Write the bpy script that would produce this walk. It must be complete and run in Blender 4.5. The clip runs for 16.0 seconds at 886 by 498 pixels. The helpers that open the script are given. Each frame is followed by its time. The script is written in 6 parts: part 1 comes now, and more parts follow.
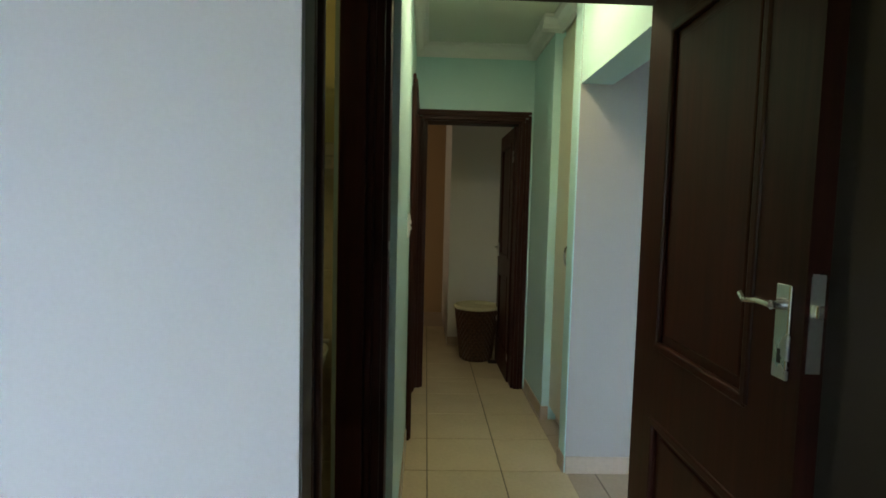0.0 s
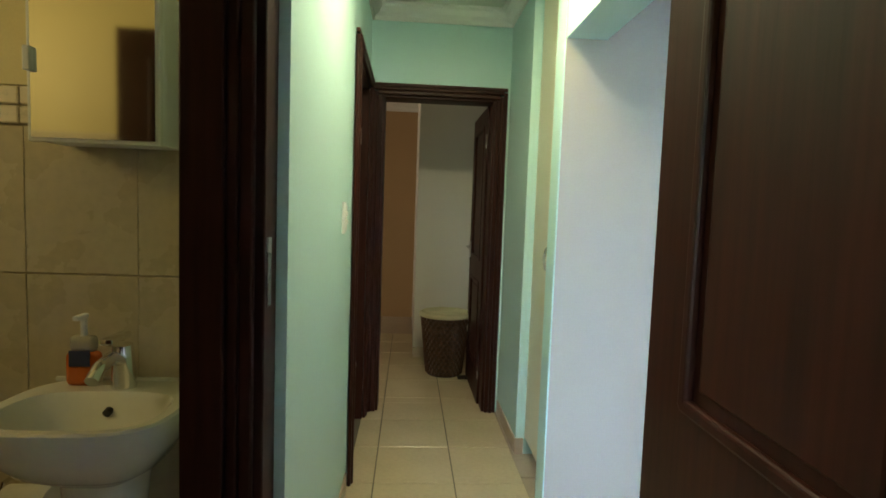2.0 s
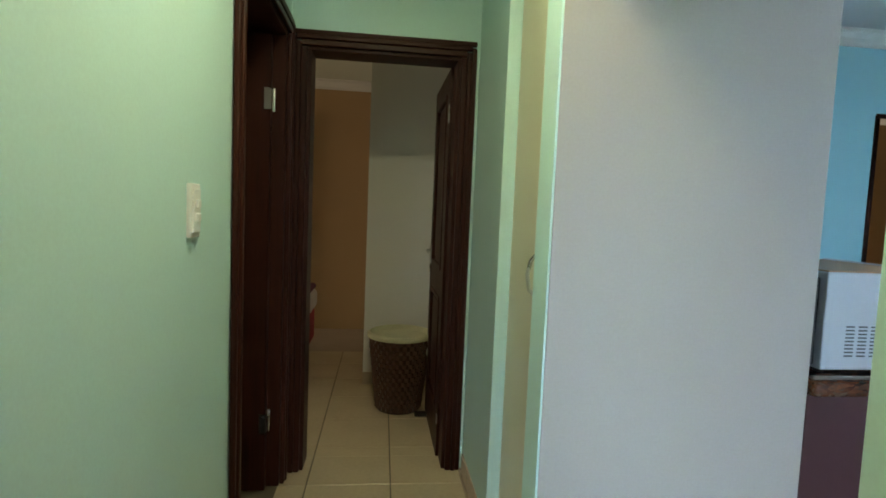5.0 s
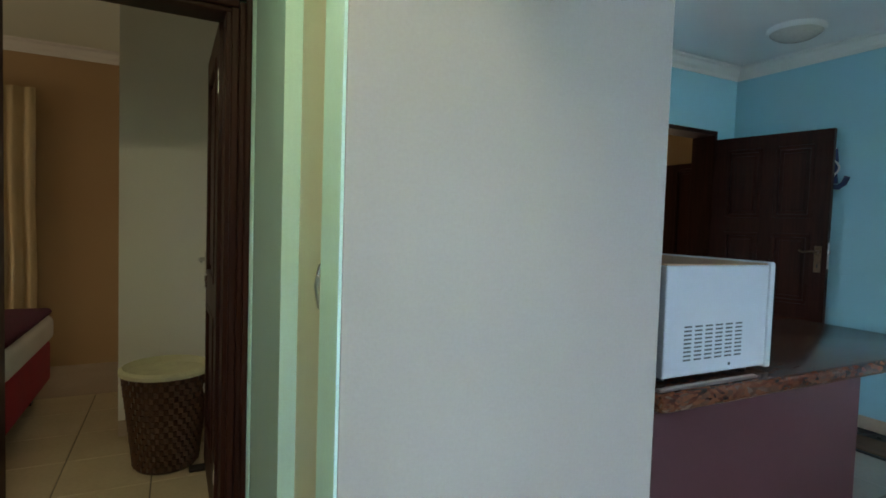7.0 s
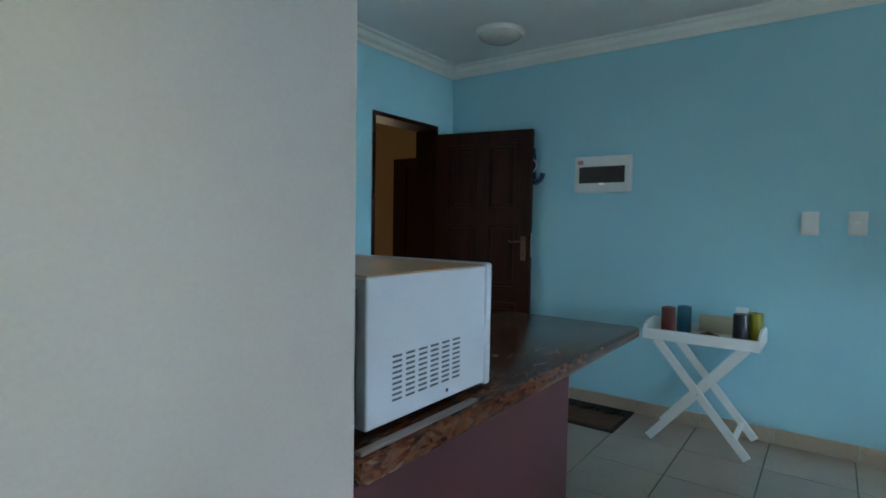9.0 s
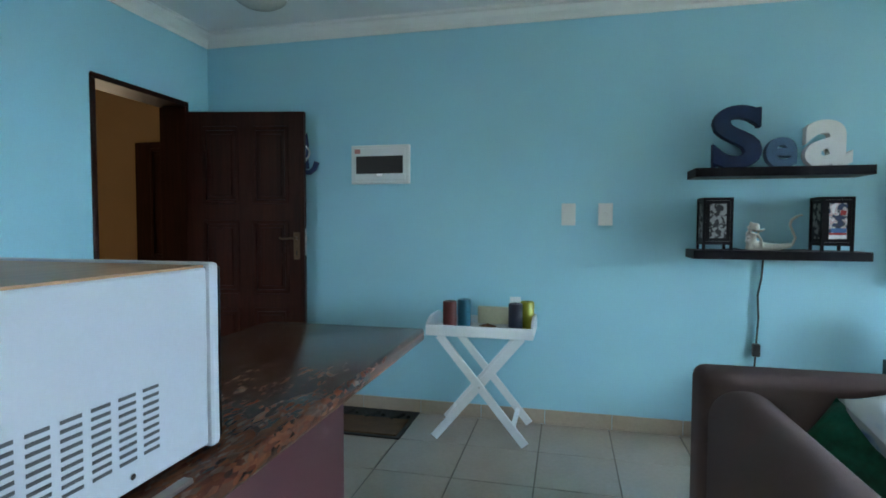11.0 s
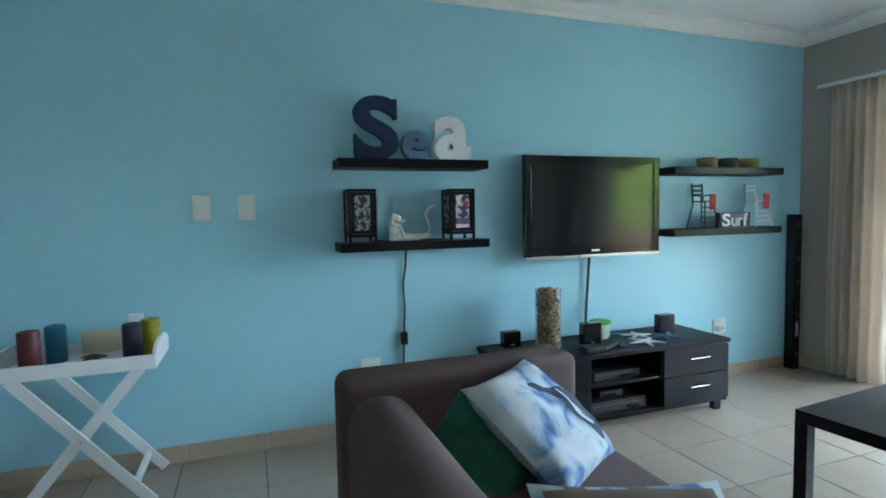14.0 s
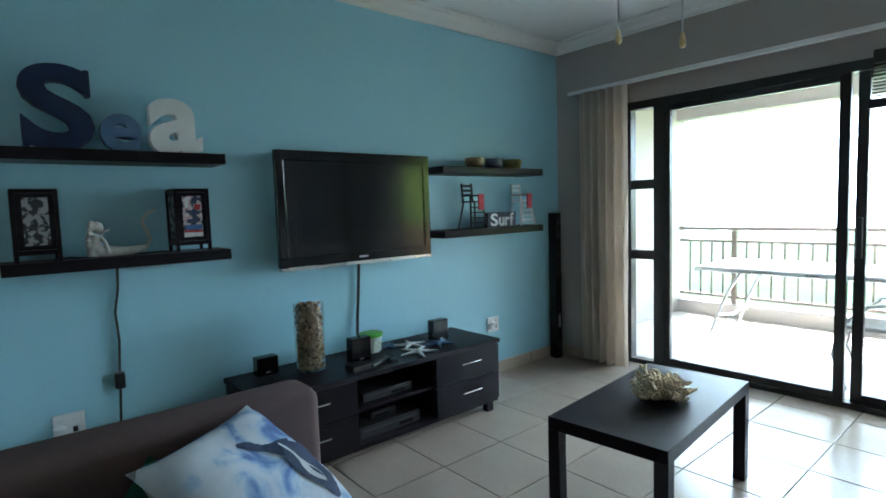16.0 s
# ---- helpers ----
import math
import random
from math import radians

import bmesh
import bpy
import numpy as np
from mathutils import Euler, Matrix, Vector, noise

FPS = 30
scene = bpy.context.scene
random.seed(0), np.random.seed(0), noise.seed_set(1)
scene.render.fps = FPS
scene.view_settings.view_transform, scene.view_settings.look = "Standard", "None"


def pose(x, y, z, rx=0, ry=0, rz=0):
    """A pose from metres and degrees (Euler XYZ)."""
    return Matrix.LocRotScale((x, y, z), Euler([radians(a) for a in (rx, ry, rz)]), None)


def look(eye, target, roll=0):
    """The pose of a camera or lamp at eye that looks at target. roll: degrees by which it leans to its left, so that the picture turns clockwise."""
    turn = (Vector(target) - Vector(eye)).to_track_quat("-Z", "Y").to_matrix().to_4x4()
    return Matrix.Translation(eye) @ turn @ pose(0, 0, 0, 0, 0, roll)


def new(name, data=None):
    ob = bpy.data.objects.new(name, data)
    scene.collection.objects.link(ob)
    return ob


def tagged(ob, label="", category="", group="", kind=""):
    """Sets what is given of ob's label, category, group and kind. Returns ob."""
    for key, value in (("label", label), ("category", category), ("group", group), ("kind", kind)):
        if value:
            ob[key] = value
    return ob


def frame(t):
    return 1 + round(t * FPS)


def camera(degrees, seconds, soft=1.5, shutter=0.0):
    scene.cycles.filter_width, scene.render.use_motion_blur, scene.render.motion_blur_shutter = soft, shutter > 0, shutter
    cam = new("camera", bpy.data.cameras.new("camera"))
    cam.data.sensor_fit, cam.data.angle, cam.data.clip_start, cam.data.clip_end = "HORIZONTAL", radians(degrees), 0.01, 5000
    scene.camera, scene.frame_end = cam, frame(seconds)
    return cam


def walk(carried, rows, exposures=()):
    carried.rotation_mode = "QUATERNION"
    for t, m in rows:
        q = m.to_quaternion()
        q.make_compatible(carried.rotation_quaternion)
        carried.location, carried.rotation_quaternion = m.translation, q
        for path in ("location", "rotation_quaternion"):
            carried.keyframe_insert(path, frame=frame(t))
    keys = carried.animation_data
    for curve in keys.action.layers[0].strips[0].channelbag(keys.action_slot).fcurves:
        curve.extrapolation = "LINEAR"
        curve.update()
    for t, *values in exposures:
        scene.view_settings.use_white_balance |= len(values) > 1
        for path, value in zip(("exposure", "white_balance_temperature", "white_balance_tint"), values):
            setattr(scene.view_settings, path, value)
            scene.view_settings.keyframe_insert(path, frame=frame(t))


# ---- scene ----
cam = camera(79.7, 16.0, soft=1.7)
PATH = [
    (0, (0.335, 0.832, 1.349), (0.401, 2.826, 1.208), 1.45),
    (0.5, (0.359, 0.959, 1.344), (0.438, 2.951, 1.195), 1.58),
    (1, (0.390, 1.115, 1.334), (0.475, 3.108, 1.193), 1.84),
    (1.5, (0.430, 1.262, 1.323), (0.536, 3.253, 1.175), 1.94),
    (2, (0.502, 1.426, 1.317), (0.633, 3.417, 1.173), 2.01),
    (2.5, (0.570, 1.568, 1.313), (0.713, 3.557, 1.165), 2.03),
    (3, (0.613, 1.706, 1.305), (0.758, 3.695, 1.153), 2.19),
    (5.3, (0.708, 2.336, 1.300), (0.980, 4.312, 1.156), 2.46),
    (5.5, (0.729, 2.387, 1.300), (1.046, 4.357, 1.158), 2.54),
    (6, (0.766, 2.519, 1.288), (1.253, 4.455, 1.171), 2.67),
    (6.5, (0.794, 2.611, 1.273), (1.489, 4.484, 1.170), 2.33),
    (7, (0.854, 2.684, 1.257), (1.754, 4.468, 1.163), 1.87),
    (7.5, (0.956, 2.773, 1.261), (2.082, 4.422, 1.163), 1.82),
    (8, (1.052, 2.840, 1.267), (2.381, 4.330, 1.166), 1.62),
    (8.5, (1.133, 2.879, 1.265), (2.608, 4.226, 1.163), 1.42),
    (9, (1.221, 2.909, 1.271), (2.833, 4.089, 1.178), 0.91),
    (11.3, (1.591, 3.025, 1.234), (3.564, 3.338, 1.150), 0.12),
    (11.5, (1.607, 3.026, 1.229), (3.595, 3.237, 1.150), 0.02),
    (12, (1.670, 3.001, 1.223), (3.668, 2.974, 1.142), -0.40),
    (12.5, (1.717, 2.932, 1.234), (3.704, 2.723, 1.135), -0.68),
    (13, (1.781, 2.873, 1.250), (3.744, 2.503, 1.135), -0.90),
    (13.5, (1.868, 2.827, 1.263), (3.793, 2.301, 1.135), -1.02),
    (14, (1.921, 2.781, 1.259), (3.798, 2.104, 1.125), -1.10),
    (14.5, (1.959, 2.694, 1.257), (3.778, 1.874, 1.120), -1.24),
    (15, (2.017, 2.568, 1.266), (3.754, 1.586, 1.128), -1.55),
    (15.5, (2.070, 2.442, 1.273), (3.700, 1.293, 1.125), -1.72),
    (16, (2.115, 2.353, 1.275), (3.639, 1.067, 1.118), -1.83),
]
walk(cam, [(t, look(eye, target, roll)) for t, eye, target, roll in PATH], exposures=[(0, 3.15), (1.5, 3.85), (3, 4.35), (5.5, 3.75), (7.5, 3.7), (9, 3.55), (11.5, 4.15), (13.5, 3.95), (14.5, 3.8), (15, 3.65), (16, 3.15)])

# ---- world, sun, large lights ----
world = bpy.data.worlds.new("world")
scene.world = world
world.use_nodes = True
wn = world.node_tree.nodes
sky = wn.new("ShaderNodeTexSky")
sky.sky_type, sky.sun_disc = "NISHITA", False
sky.sun_elevation, sky.sun_rotation = radians(50), radians(151)
world.node_tree.links.new(sky.outputs["Color"], wn["Background"].inputs["Color"])
wn["Background"].inputs["Strength"].default_value = 0.15
sun = new("sun", bpy.data.lights.new("sun", "SUN"))
sun.data.energy, sun.data.angle, sun.data.color = 5.0, radians(0.5), (1.0, 0.95, 0.88)
sun.matrix_world = look((0, 0, 20), (-8.0, 14.5, 0.0))


def area_lamp(name, x, y, z, w, h, turn, power, colour):
    """A rectangular area lamp: stands in for window daylight and adds fill."""
    lamp = new(name, bpy.data.lights.new(name, "AREA"))
    lamp.data.shape, lamp.data.size, lamp.data.size_y = "RECTANGLE", w, h
    lamp.data.energy, lamp.data.color = power, colour
    lamp.matrix_world = pose(x, y, z, 90, 0, turn)
    return lamp


area_lamp("bedroom_daylight", -0.9, -1.38, 1.45, 1.5, 1.2, 180, 3.9, (1.0, 0.86, 1.0))
area_lamp("far_bedroom_daylight", -2.95, 6.6, 1.45, 1.4, 1.2, 270, 1.05, (1.0, 0.82, 0.56))
# Added fill lamp; the wall behind it has no window.
area_lamp("kitchen_daylight", 2.2, 5.45, 1.5, 1.2, 0.8, 180, 0.4, (0.9, 0.95, 1.0))
area_lamp("bathroom_daylight", -1.55, 2.2, 1.95, 0.5, 0.45, 270, 0.34, (1.0, 0.80, 0.36))
# Added lamp that lifts the closed lobby; it has no window.
area_lamp("lobby_daylight", 5.5, 7.2, 1.0, 0.8, 0.8, 90, 0.8, (1.0, 0.80, 0.55))
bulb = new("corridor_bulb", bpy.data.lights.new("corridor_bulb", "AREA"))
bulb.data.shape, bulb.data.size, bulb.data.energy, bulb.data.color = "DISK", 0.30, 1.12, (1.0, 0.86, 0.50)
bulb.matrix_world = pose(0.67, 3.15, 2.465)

# ---- materials ----
MATS = {}


def nodes_of(name):
    m = bpy.data.materials.new(name)
    m.use_nodes = True
    return m, m.node_tree.nodes, m.node_tree.links, m.node_tree.nodes["Principled BSDF"]


def surface(name, colour, rough=0.5, spread=0.06, scale=3.0, fine=60.0, bump=0.05, metal=0.0, coat=0.0, colour2=None, stretch=(1, 1, 1), each=0.0, spec=0.5):
    """A painted, stained or woven surface: a base colour that wanders at two scales, and a fine relief."""
    if name in MATS:
        return MATS[name]
    m, n, l, b = nodes_of(name)
    tc, mp = n.new("ShaderNodeTexCoord"), n.new("ShaderNodeMapping")
    mp.inputs["Scale"].default_value = stretch
    l.new(tc.outputs["Object"], mp.inputs["Vector"])
    big, small = n.new("ShaderNodeTexNoise"), n.new("ShaderNodeTexNoise")
    big.inputs["Scale"].default_value, big.inputs["Detail"].default_value = scale, 5
    small.inputs["Scale"].default_value, small.inputs["Detail"].default_value = fine, 4
    for t in (big, small):
        l.new(mp.outputs["Vector"], t.inputs["Vector"])
    mixed = n.new("ShaderNodeMath")
    mixed.operation = "MULTIPLY_ADD"
    l.new(small.outputs["Fac"], mixed.inputs[0])
    mixed.inputs[1].default_value = 0.5
    half = n.new("ShaderNodeMath")
    half.operation = "MULTIPLY"
    half.inputs[1].default_value = 0.5
    l.new(big.outputs["Fac"], half.inputs[0])
    l.new(half.outputs[0], mixed.inputs[2])
    fac = mixed.outputs[0]
    if each:
        info = n.new("ShaderNodeObjectInfo")
        add = n.new("ShaderNodeMath")
        add.operation = "MULTIPLY_ADD"
        l.new(info.outputs["Random"], add.inputs[0])
        add.inputs[1].default_value = each
        l.new(fac, add.inputs[2])
        fac = add.outputs[0]
    ramp = n.new("ShaderNodeValToRGB")
    lo = colour2 or [c * (1 - spread * 2) for c in colour]
    hi = colour if colour2 else [min(1, c * (1 + spread)) for c in colour]
    ramp.color_ramp.elements[0].position, ramp.color_ramp.elements[1].position = 0.32, 0.68
    ramp.color_ramp.elements[0].color, ramp.color_ramp.elements[1].color = (*lo, 1), (*hi, 1)
    l.new(fac, ramp.inputs["Fac"])
    l.new(ramp.outputs["Color"], b.inputs["Base Color"])
    rr = n.new("ShaderNodeMapRange")
    rr.inputs["To Min"].default_value, rr.inputs["To Max"].default_value = max(0.02, rough - 0.08), min(1, rough + 0.08)
    l.new(big.outputs["Fac"], rr.inputs["Value"])
    l.new(rr.outputs["Result"], b.inputs["Roughness"])
    b.inputs["Metallic"].default_value, b.inputs["Coat Weight"].default_value = metal, coat
    b.inputs["Coat Roughness"].default_value = 0.12
    b.inputs["Specular IOR Level"].default_value = spec
    if bump:
        bp = n.new("ShaderNodeBump")
        bp.inputs["Strength"].default_value, bp.inputs["Distance"].default_value = bump, 0.01
        l.new(mixed.outputs[0], bp.inputs["Height"])
        l.new(bp.outputs["Normal"], b.inputs["Normal"])
    MATS[name] = m
    return m


def wood(name, dark, light, rough=0.35, coat=0.3, along="z", fine=1.0, spec=0.35):
    """Stained timber: grain stretched along one axis."""
    st = {"x": (0.06, 1, 1), "y": (1, 0.06, 1), "z": (1, 1, 0.06)}[along]
    return surface(name, light, rough, scale=6 * fine, fine=55 * fine, bump=0.06, coat=coat, colour2=dark, stretch=st, spec=spec)


def glass(name, colour=(1, 1, 1), rough=0.0):
    if name in MATS:
        return MATS[name]
    m, n, l, b = nodes_of(name)
    b.inputs["Base Color"].default_value = (*colour, 1)
    b.inputs["Transmission Weight"].default_value, b.inputs["Roughness"].default_value, b.inputs["IOR"].default_value = 1.0, rough, 1.45
    MATS[name] = m
    return m


def granite():
    m, n, l, b = nodes_of("granite")
    tc, run = n.new("ShaderNodeTexCoord"), n.new("ShaderNodeMapping")
    run.inputs["Rotation"].default_value, run.inputs["Scale"].default_value = (0, 0, 0.5), (0.45, 1.3, 1.0)
    l.new(tc.outputs["Object"], run.inputs["Vector"])
    vor, noi = n.new("ShaderNodeTexVoronoi"), n.new("ShaderNodeTexNoise")
    vor.inputs["Scale"].default_value, noi.inputs["Scale"].default_value = 120, 16
    noi.inputs["Detail"].default_value = 8
    l.new(run.outputs["Vector"], noi.inputs["Vector"])
    add = n.new("ShaderNodeVectorMath")
    add.operation = "MULTIPLY_ADD"
    l.new(noi.outputs["Color"], add.inputs[0])
    add.inputs[1].default_value = (0.05, 0.05, 0.05)
    l.new(run.outputs["Vector"], add.inputs[2])
    l.new(add.outputs[0], vor.inputs["Vector"])
    sep = n.new("ShaderNodeSeparateColor")
    l.new(vor.outputs["Color"], sep.inputs[0])
    mix = n.new("ShaderNodeMath")
    mix.operation = "MULTIPLY_ADD"
    l.new(noi.outputs["Fac"], mix.inputs[0])
    mix.inputs[1].default_value = 0.8
    half = n.new("ShaderNodeMath")
    half.operation = "MULTIPLY"
    half.inputs[1].default_value = 0.45
    l.new(sep.outputs[0], half.inputs[0])
    l.new(half.outputs[0], mix.inputs[2])
    ramp = n.new("ShaderNodeValToRGB")
    cr = ramp.color_ramp
    cr.elements[0].position, cr.elements[0].color = 0.30, (0.012, 0.010, 0.010, 1)
    cr.elements[1].position, cr.elements[1].color = 0.95, (0.15, 0.11, 0.085, 1)
    for p, c in ((0.46, (0.060, 0.017, 0.009, 1)), (0.60, (0.110, 0.040, 0.020, 1)), (0.74, (0.050, 0.026, 0.020, 1))):
        e = cr.elements.new(p)
        e.color = c
    l.new(mix.outputs[0], ramp.inputs["Fac"])
    l.new(ramp.outputs["Color"], b.inputs["Base Color"])
    b.inputs["Roughness"].default_value = 0.18
    b.inputs["Specular IOR Level"].default_value = 0.3
    return m


def emitter(name, colour, strength):
    m, n, l, b = nodes_of(name)
    b.inputs["Base Color"].default_value = (*colour, 1)
    b.inputs["Emission Color"].default_value, b.inputs["Emission Strength"].default_value = (*colour, 1), strength
    return m


# bright hazy sky far beyond the balcony
haze = new("backdrop", bpy.data.meshes.new("backdrop"))
haze.data.from_pydata([(-140, -75, -30), (140, -75, -30), (140, -75, 70), (-140, -75, 70)], [], [(0, 1, 2, 3)])
haze.data.materials.append(emitter("bright_haze", (0.62, 0.82, 1.0), 2.6))
tagged(haze, "bright white hazy sky", "", "", "structure")
DARKTAUPE = surface("dark_taupe_surface", (0.048, 0.039, 0.030), 0.6, 0.05, 1.2, 150, 0.05)
WHITE = surface("white_paint", (0.78, 0.77, 0.75), 0.55, 0.02, 1.2, 140, 0.05)
BEDWHITE = surface("lilac_white_paint", (0.80, 0.745, 0.77), 0.55, 0.02, 1.2, 140, 0.05)
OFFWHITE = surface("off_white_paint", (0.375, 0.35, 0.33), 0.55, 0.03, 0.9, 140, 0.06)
BLUE = surface("turquoise_paint", (0.345, 0.655, 0.765), 0.42, 0.03, 1.0, 160, 0.06)
MINT = surface("mint_paint", (0.53, 0.755, 0.74), 0.50, 0.03, 1.2, 160, 0.05)
CREAM = surface("cream_melamine", (0.68, 0.66, 0.50), 0.35, 0.02, 1.5, 120, 0.02)
GREIGE = surface("greige_paint", (0.40, 0.36, 0.33), 0.6, 0.03, 1.2, 150, 0.06)
TAN = surface("tan_paint", (0.46, 0.31, 0.17), 0.6, 0.04, 1.2, 150, 0.06)
YELLOW = surface("yellow_paint", (0.66, 0.56, 0.28), 0.55, 0.03, 1.2, 150, 0.06)
CEIL = surface("ceiling_white", (0.82, 0.83, 0.83), 0.7, 0.02, 1.5, 180, 0.05)
GREENCEIL = surface("corridor_ceiling_green_white", (0.70, 0.74, 0.66), 0.7, 0.02, 1.5, 180, 0.05)
CORN = surface("cornice_plaster", (0.80, 0.80, 0.78), 0.6, 0.02, 3, 150, 0.04)
DOORWOOD = wood("dark_door_wood", (0.016, 0.005, 0.0035), (0.048, 0.0125, 0.0075), 0.42, 0.0, spec=0.16)
DOORWOODX = wood("dark_door_wood_across", (0.016, 0.005, 0.0035), (0.052, 0.0140, 0.008), 0.42, 0.0, "x", spec=0.16)
BLACKWOOD = wood("black_brown_laminate", (0.007, 0.006, 0.008), (0.013, 0.010, 0.013), 0.42, 0.0, "y", spec=0.14)
TILE = surface("cream_floor_tile", (0.392, 0.322, 0.268), 0.22, 0.05, 4, 45, 0.015, each=0.14)
# Same cream tile, with the corridor's warm light put into its colour.
WARMLITTILE = surface("warm_lit_floor_tile", (0.56, 0.47, 0.33), 0.2, 0.05, 4, 45, 0.015, each=0.14)
PALETILE = surface("pale_balcony_tile", (0.60, 0.585, 0.56), 0.35, 0.05, 4, 45, 0.02, each=0.1)
GROUT = surface("grout", (0.14, 0.12, 0.09), 0.85, 0.08, 6, 120, 0.1)
SKIRT = surface("tan_skirting_tile", (0.44, 0.35, 0.27), 0.3, 0.06, 5, 50, 0.02, each=0.14)
GRANITE = granite()
BURGUNDY = surface("burgundy_laminate", (0.050, 0.016, 0.019), 0.38, 0.05, 2, 120, 0.02)
APPLIANCE = surface("white_enamel", (0.42, 0.455, 0.51), 0.35, 0.015, 2, 200, 0.01)
DARKPLASTIC = surface("black_plastic", (0.012, 0.012, 0.013), 0.4, 0.05, 4, 200, 0.02)
GLOSSBLACK = surface("gloss_black_plastic", (0.008, 0.008, 0.009), 0.12, 0.03, 4, 100, 0.0)
WHITEPLASTIC = surface("white_plastic", (0.74, 0.75, 0.74), 0.35, 0.02, 4, 200, 0.01)
SILVER = surface("brushed_metal", (0.62, 0.62, 0.62), 0.28, 0.05, 5, 120, 0.02, metal=1.0)
CHROME = surface("chrome", (0.75, 0.75, 0.76), 0.08, 0.02, 3, 80, 0.0, metal=1.0)
SOFAFABRIC = surface("grey_brown_sofa_fabric", (0.122, 0.082, 0.080), 0.9, 0.08, 5, 420, 0.25, spec=0.25)
ALU = surface("bronze_aluminium", (0.014, 0.012, 0.012), 0.35, 0.05, 5, 140, 0.02)
CURTAIN = surface("cream_curtain_cloth", (0.72, 0.64, 0.57), 0.9, 0.06, 3, 400, 0.15, spec=0.2)
nt = CURTAIN.node_tree
thin, both = nt.nodes.new("ShaderNodeBsdfTranslucent"), nt.nodes.new("ShaderNodeMixShader")
thin.inputs["Color"].default_value = (0.78, 0.69, 0.60, 1)
both.inputs["Fac"].default_value = 0.45
nt.links.new(nt.nodes["Principled BSDF"].outputs[0], both.inputs[1])
nt.links.new(thin.outputs[0], both.inputs[2])
nt.links.new(both.outputs[0], nt.nodes["Material Output"].inputs["Surface"])
WHITEWOOD = surface("white_painted_wood", (0.80, 0.82, 0.84), 0.35, 0.02, 4, 90, 0.04)
PANE = glass("window_glass")
CERAMIC = surface("white_ceramic", (0.78, 0.77, 0.72), 0.08, 0.02, 2, 60, 0.0, coat=0.4)
BATHTILE = surface("beige_bathroom_tile", (0.52, 0.45, 0.32), 0.28, 0.06, 5, 40, 0.02, each=0.12)
MIRROR = surface("mirror_silver", (0.86, 0.87, 0.86), 0.025, 0.0, 1, 1, 0.0, metal=1.0)

# ---- mesh helpers ----


def box(bm, x0, x1, y0, y1, z0, z1, bevel=0.0, seg=2):
    """Adds one box; bevel rounds its edges."""
    m = Matrix.LocRotScale(((x0 + x1) / 2, (y0 + y1) / 2, (z0 + z1) / 2), None, (abs(x1 - x0), abs(y1 - y0), abs(z1 - z0)))
    vs = bmesh.ops.create_cube(bm, size=1, matrix=m)["verts"]
    if bevel:
        es = list({e for v in vs for e in v.link_edges})
        bmesh.ops.bevel(bm, geom=es, offset=bevel, segments=seg, affect="EDGES", profile=0.5)
    return bm


def boxes(*rows, bevel=0.0, seg=2):
    bm = bmesh.new()
    for r in rows:
        box(bm, *r, bevel=bevel, seg=seg)
    return bm


def rod(bm, a, b, r, r2=None, n=10):
    """A round bar from a to b."""
    a, b = Vector(a), Vector(b)
    d = b - a
    m = Matrix.Translation((a + b) / 2) @ d.to_track_quat("Z", "Y").to_matrix().to_4x4()
    bmesh.ops.create_cone(bm, cap_ends=True, segments=n, radius1=r, radius2=r if r2 is None else r2, depth=d.length, matrix=m)
    return bm


def rods(*rows, n=10):
    bm = bmesh.new()
    for r in rows:
        rod(bm, *r, n=n)
    return bm


def bar(bm, a, b, w, h, side=(0, 0, 1)):
    """A flat bar from a to b, w wide along side, h thick."""
    a, b = Vector(a), Vector(b)
    d = (b - a).normalized()
    s = Vector(side)
    s = (s - d * s.dot(d)).normalized()
    t = d.cross(s)
    vs = [bm.verts.new(p + s * i * w / 2 + t * j * h / 2) for p in (a, b) for i, j in ((-1, -1), (1, -1), (1, 1), (-1, 1))]
    for f in ((0, 1, 2, 3), (7, 6, 5, 4), (0, 4, 5, 1), (1, 5, 6, 2), (2, 6, 7, 3), (3, 7, 4, 0)):
        bm.faces.new([vs[i] for i in f])
    return bm


def pipe(bm, points, r, n=8, closed=False):
    """A bent round tube through points."""
    pts = [Vector(p) for p in points]
    rings, prev = [], None
    for i, p in enumerate(pts):
        d = (pts[min(i + 1, len(pts) - 1)] - pts[max(i - 1, 0)]).normalized()
        s = prev - d * prev.dot(d) if prev else d.orthogonal()
        s.normalize()
        prev = s
        t = d.cross(s)
        rings.append([bm.verts.new(p + (s * math.cos(2 * math.pi * k / n) + t * math.sin(2 * math.pi * k / n)) * r) for k in range(n)])
    for a, b in zip(rings, rings[1:]):
        for k in range(n):
            bm.faces.new((a[k], a[(k + 1) % n], b[(k + 1) % n], b[k]))
    bm.faces.new(rings[0][::-1])
    bm.faces.new(rings[-1])
    return bm


def lathe(bm, profile, centre=(0, 0, 0), n=32):
    """A turned shape from (radius, height) pairs."""
    c = Vector(centre)
    rings = [[bm.verts.new(c + Vector((r * math.cos(2 * math.pi * k / n), r * math.sin(2 * math.pi * k / n), z))) for k in range(n)] for r, z in profile]
    for a, b in zip(rings, rings[1:]):
        for k in range(n):
            bm.faces.new((a[k], a[(k + 1) % n], b[(k + 1) % n], b[k]))
    for ring, flip in ((rings[0], True), (rings[-1], False)):
        bm.faces.new(ring[::-1] if flip else ring)
    return bm


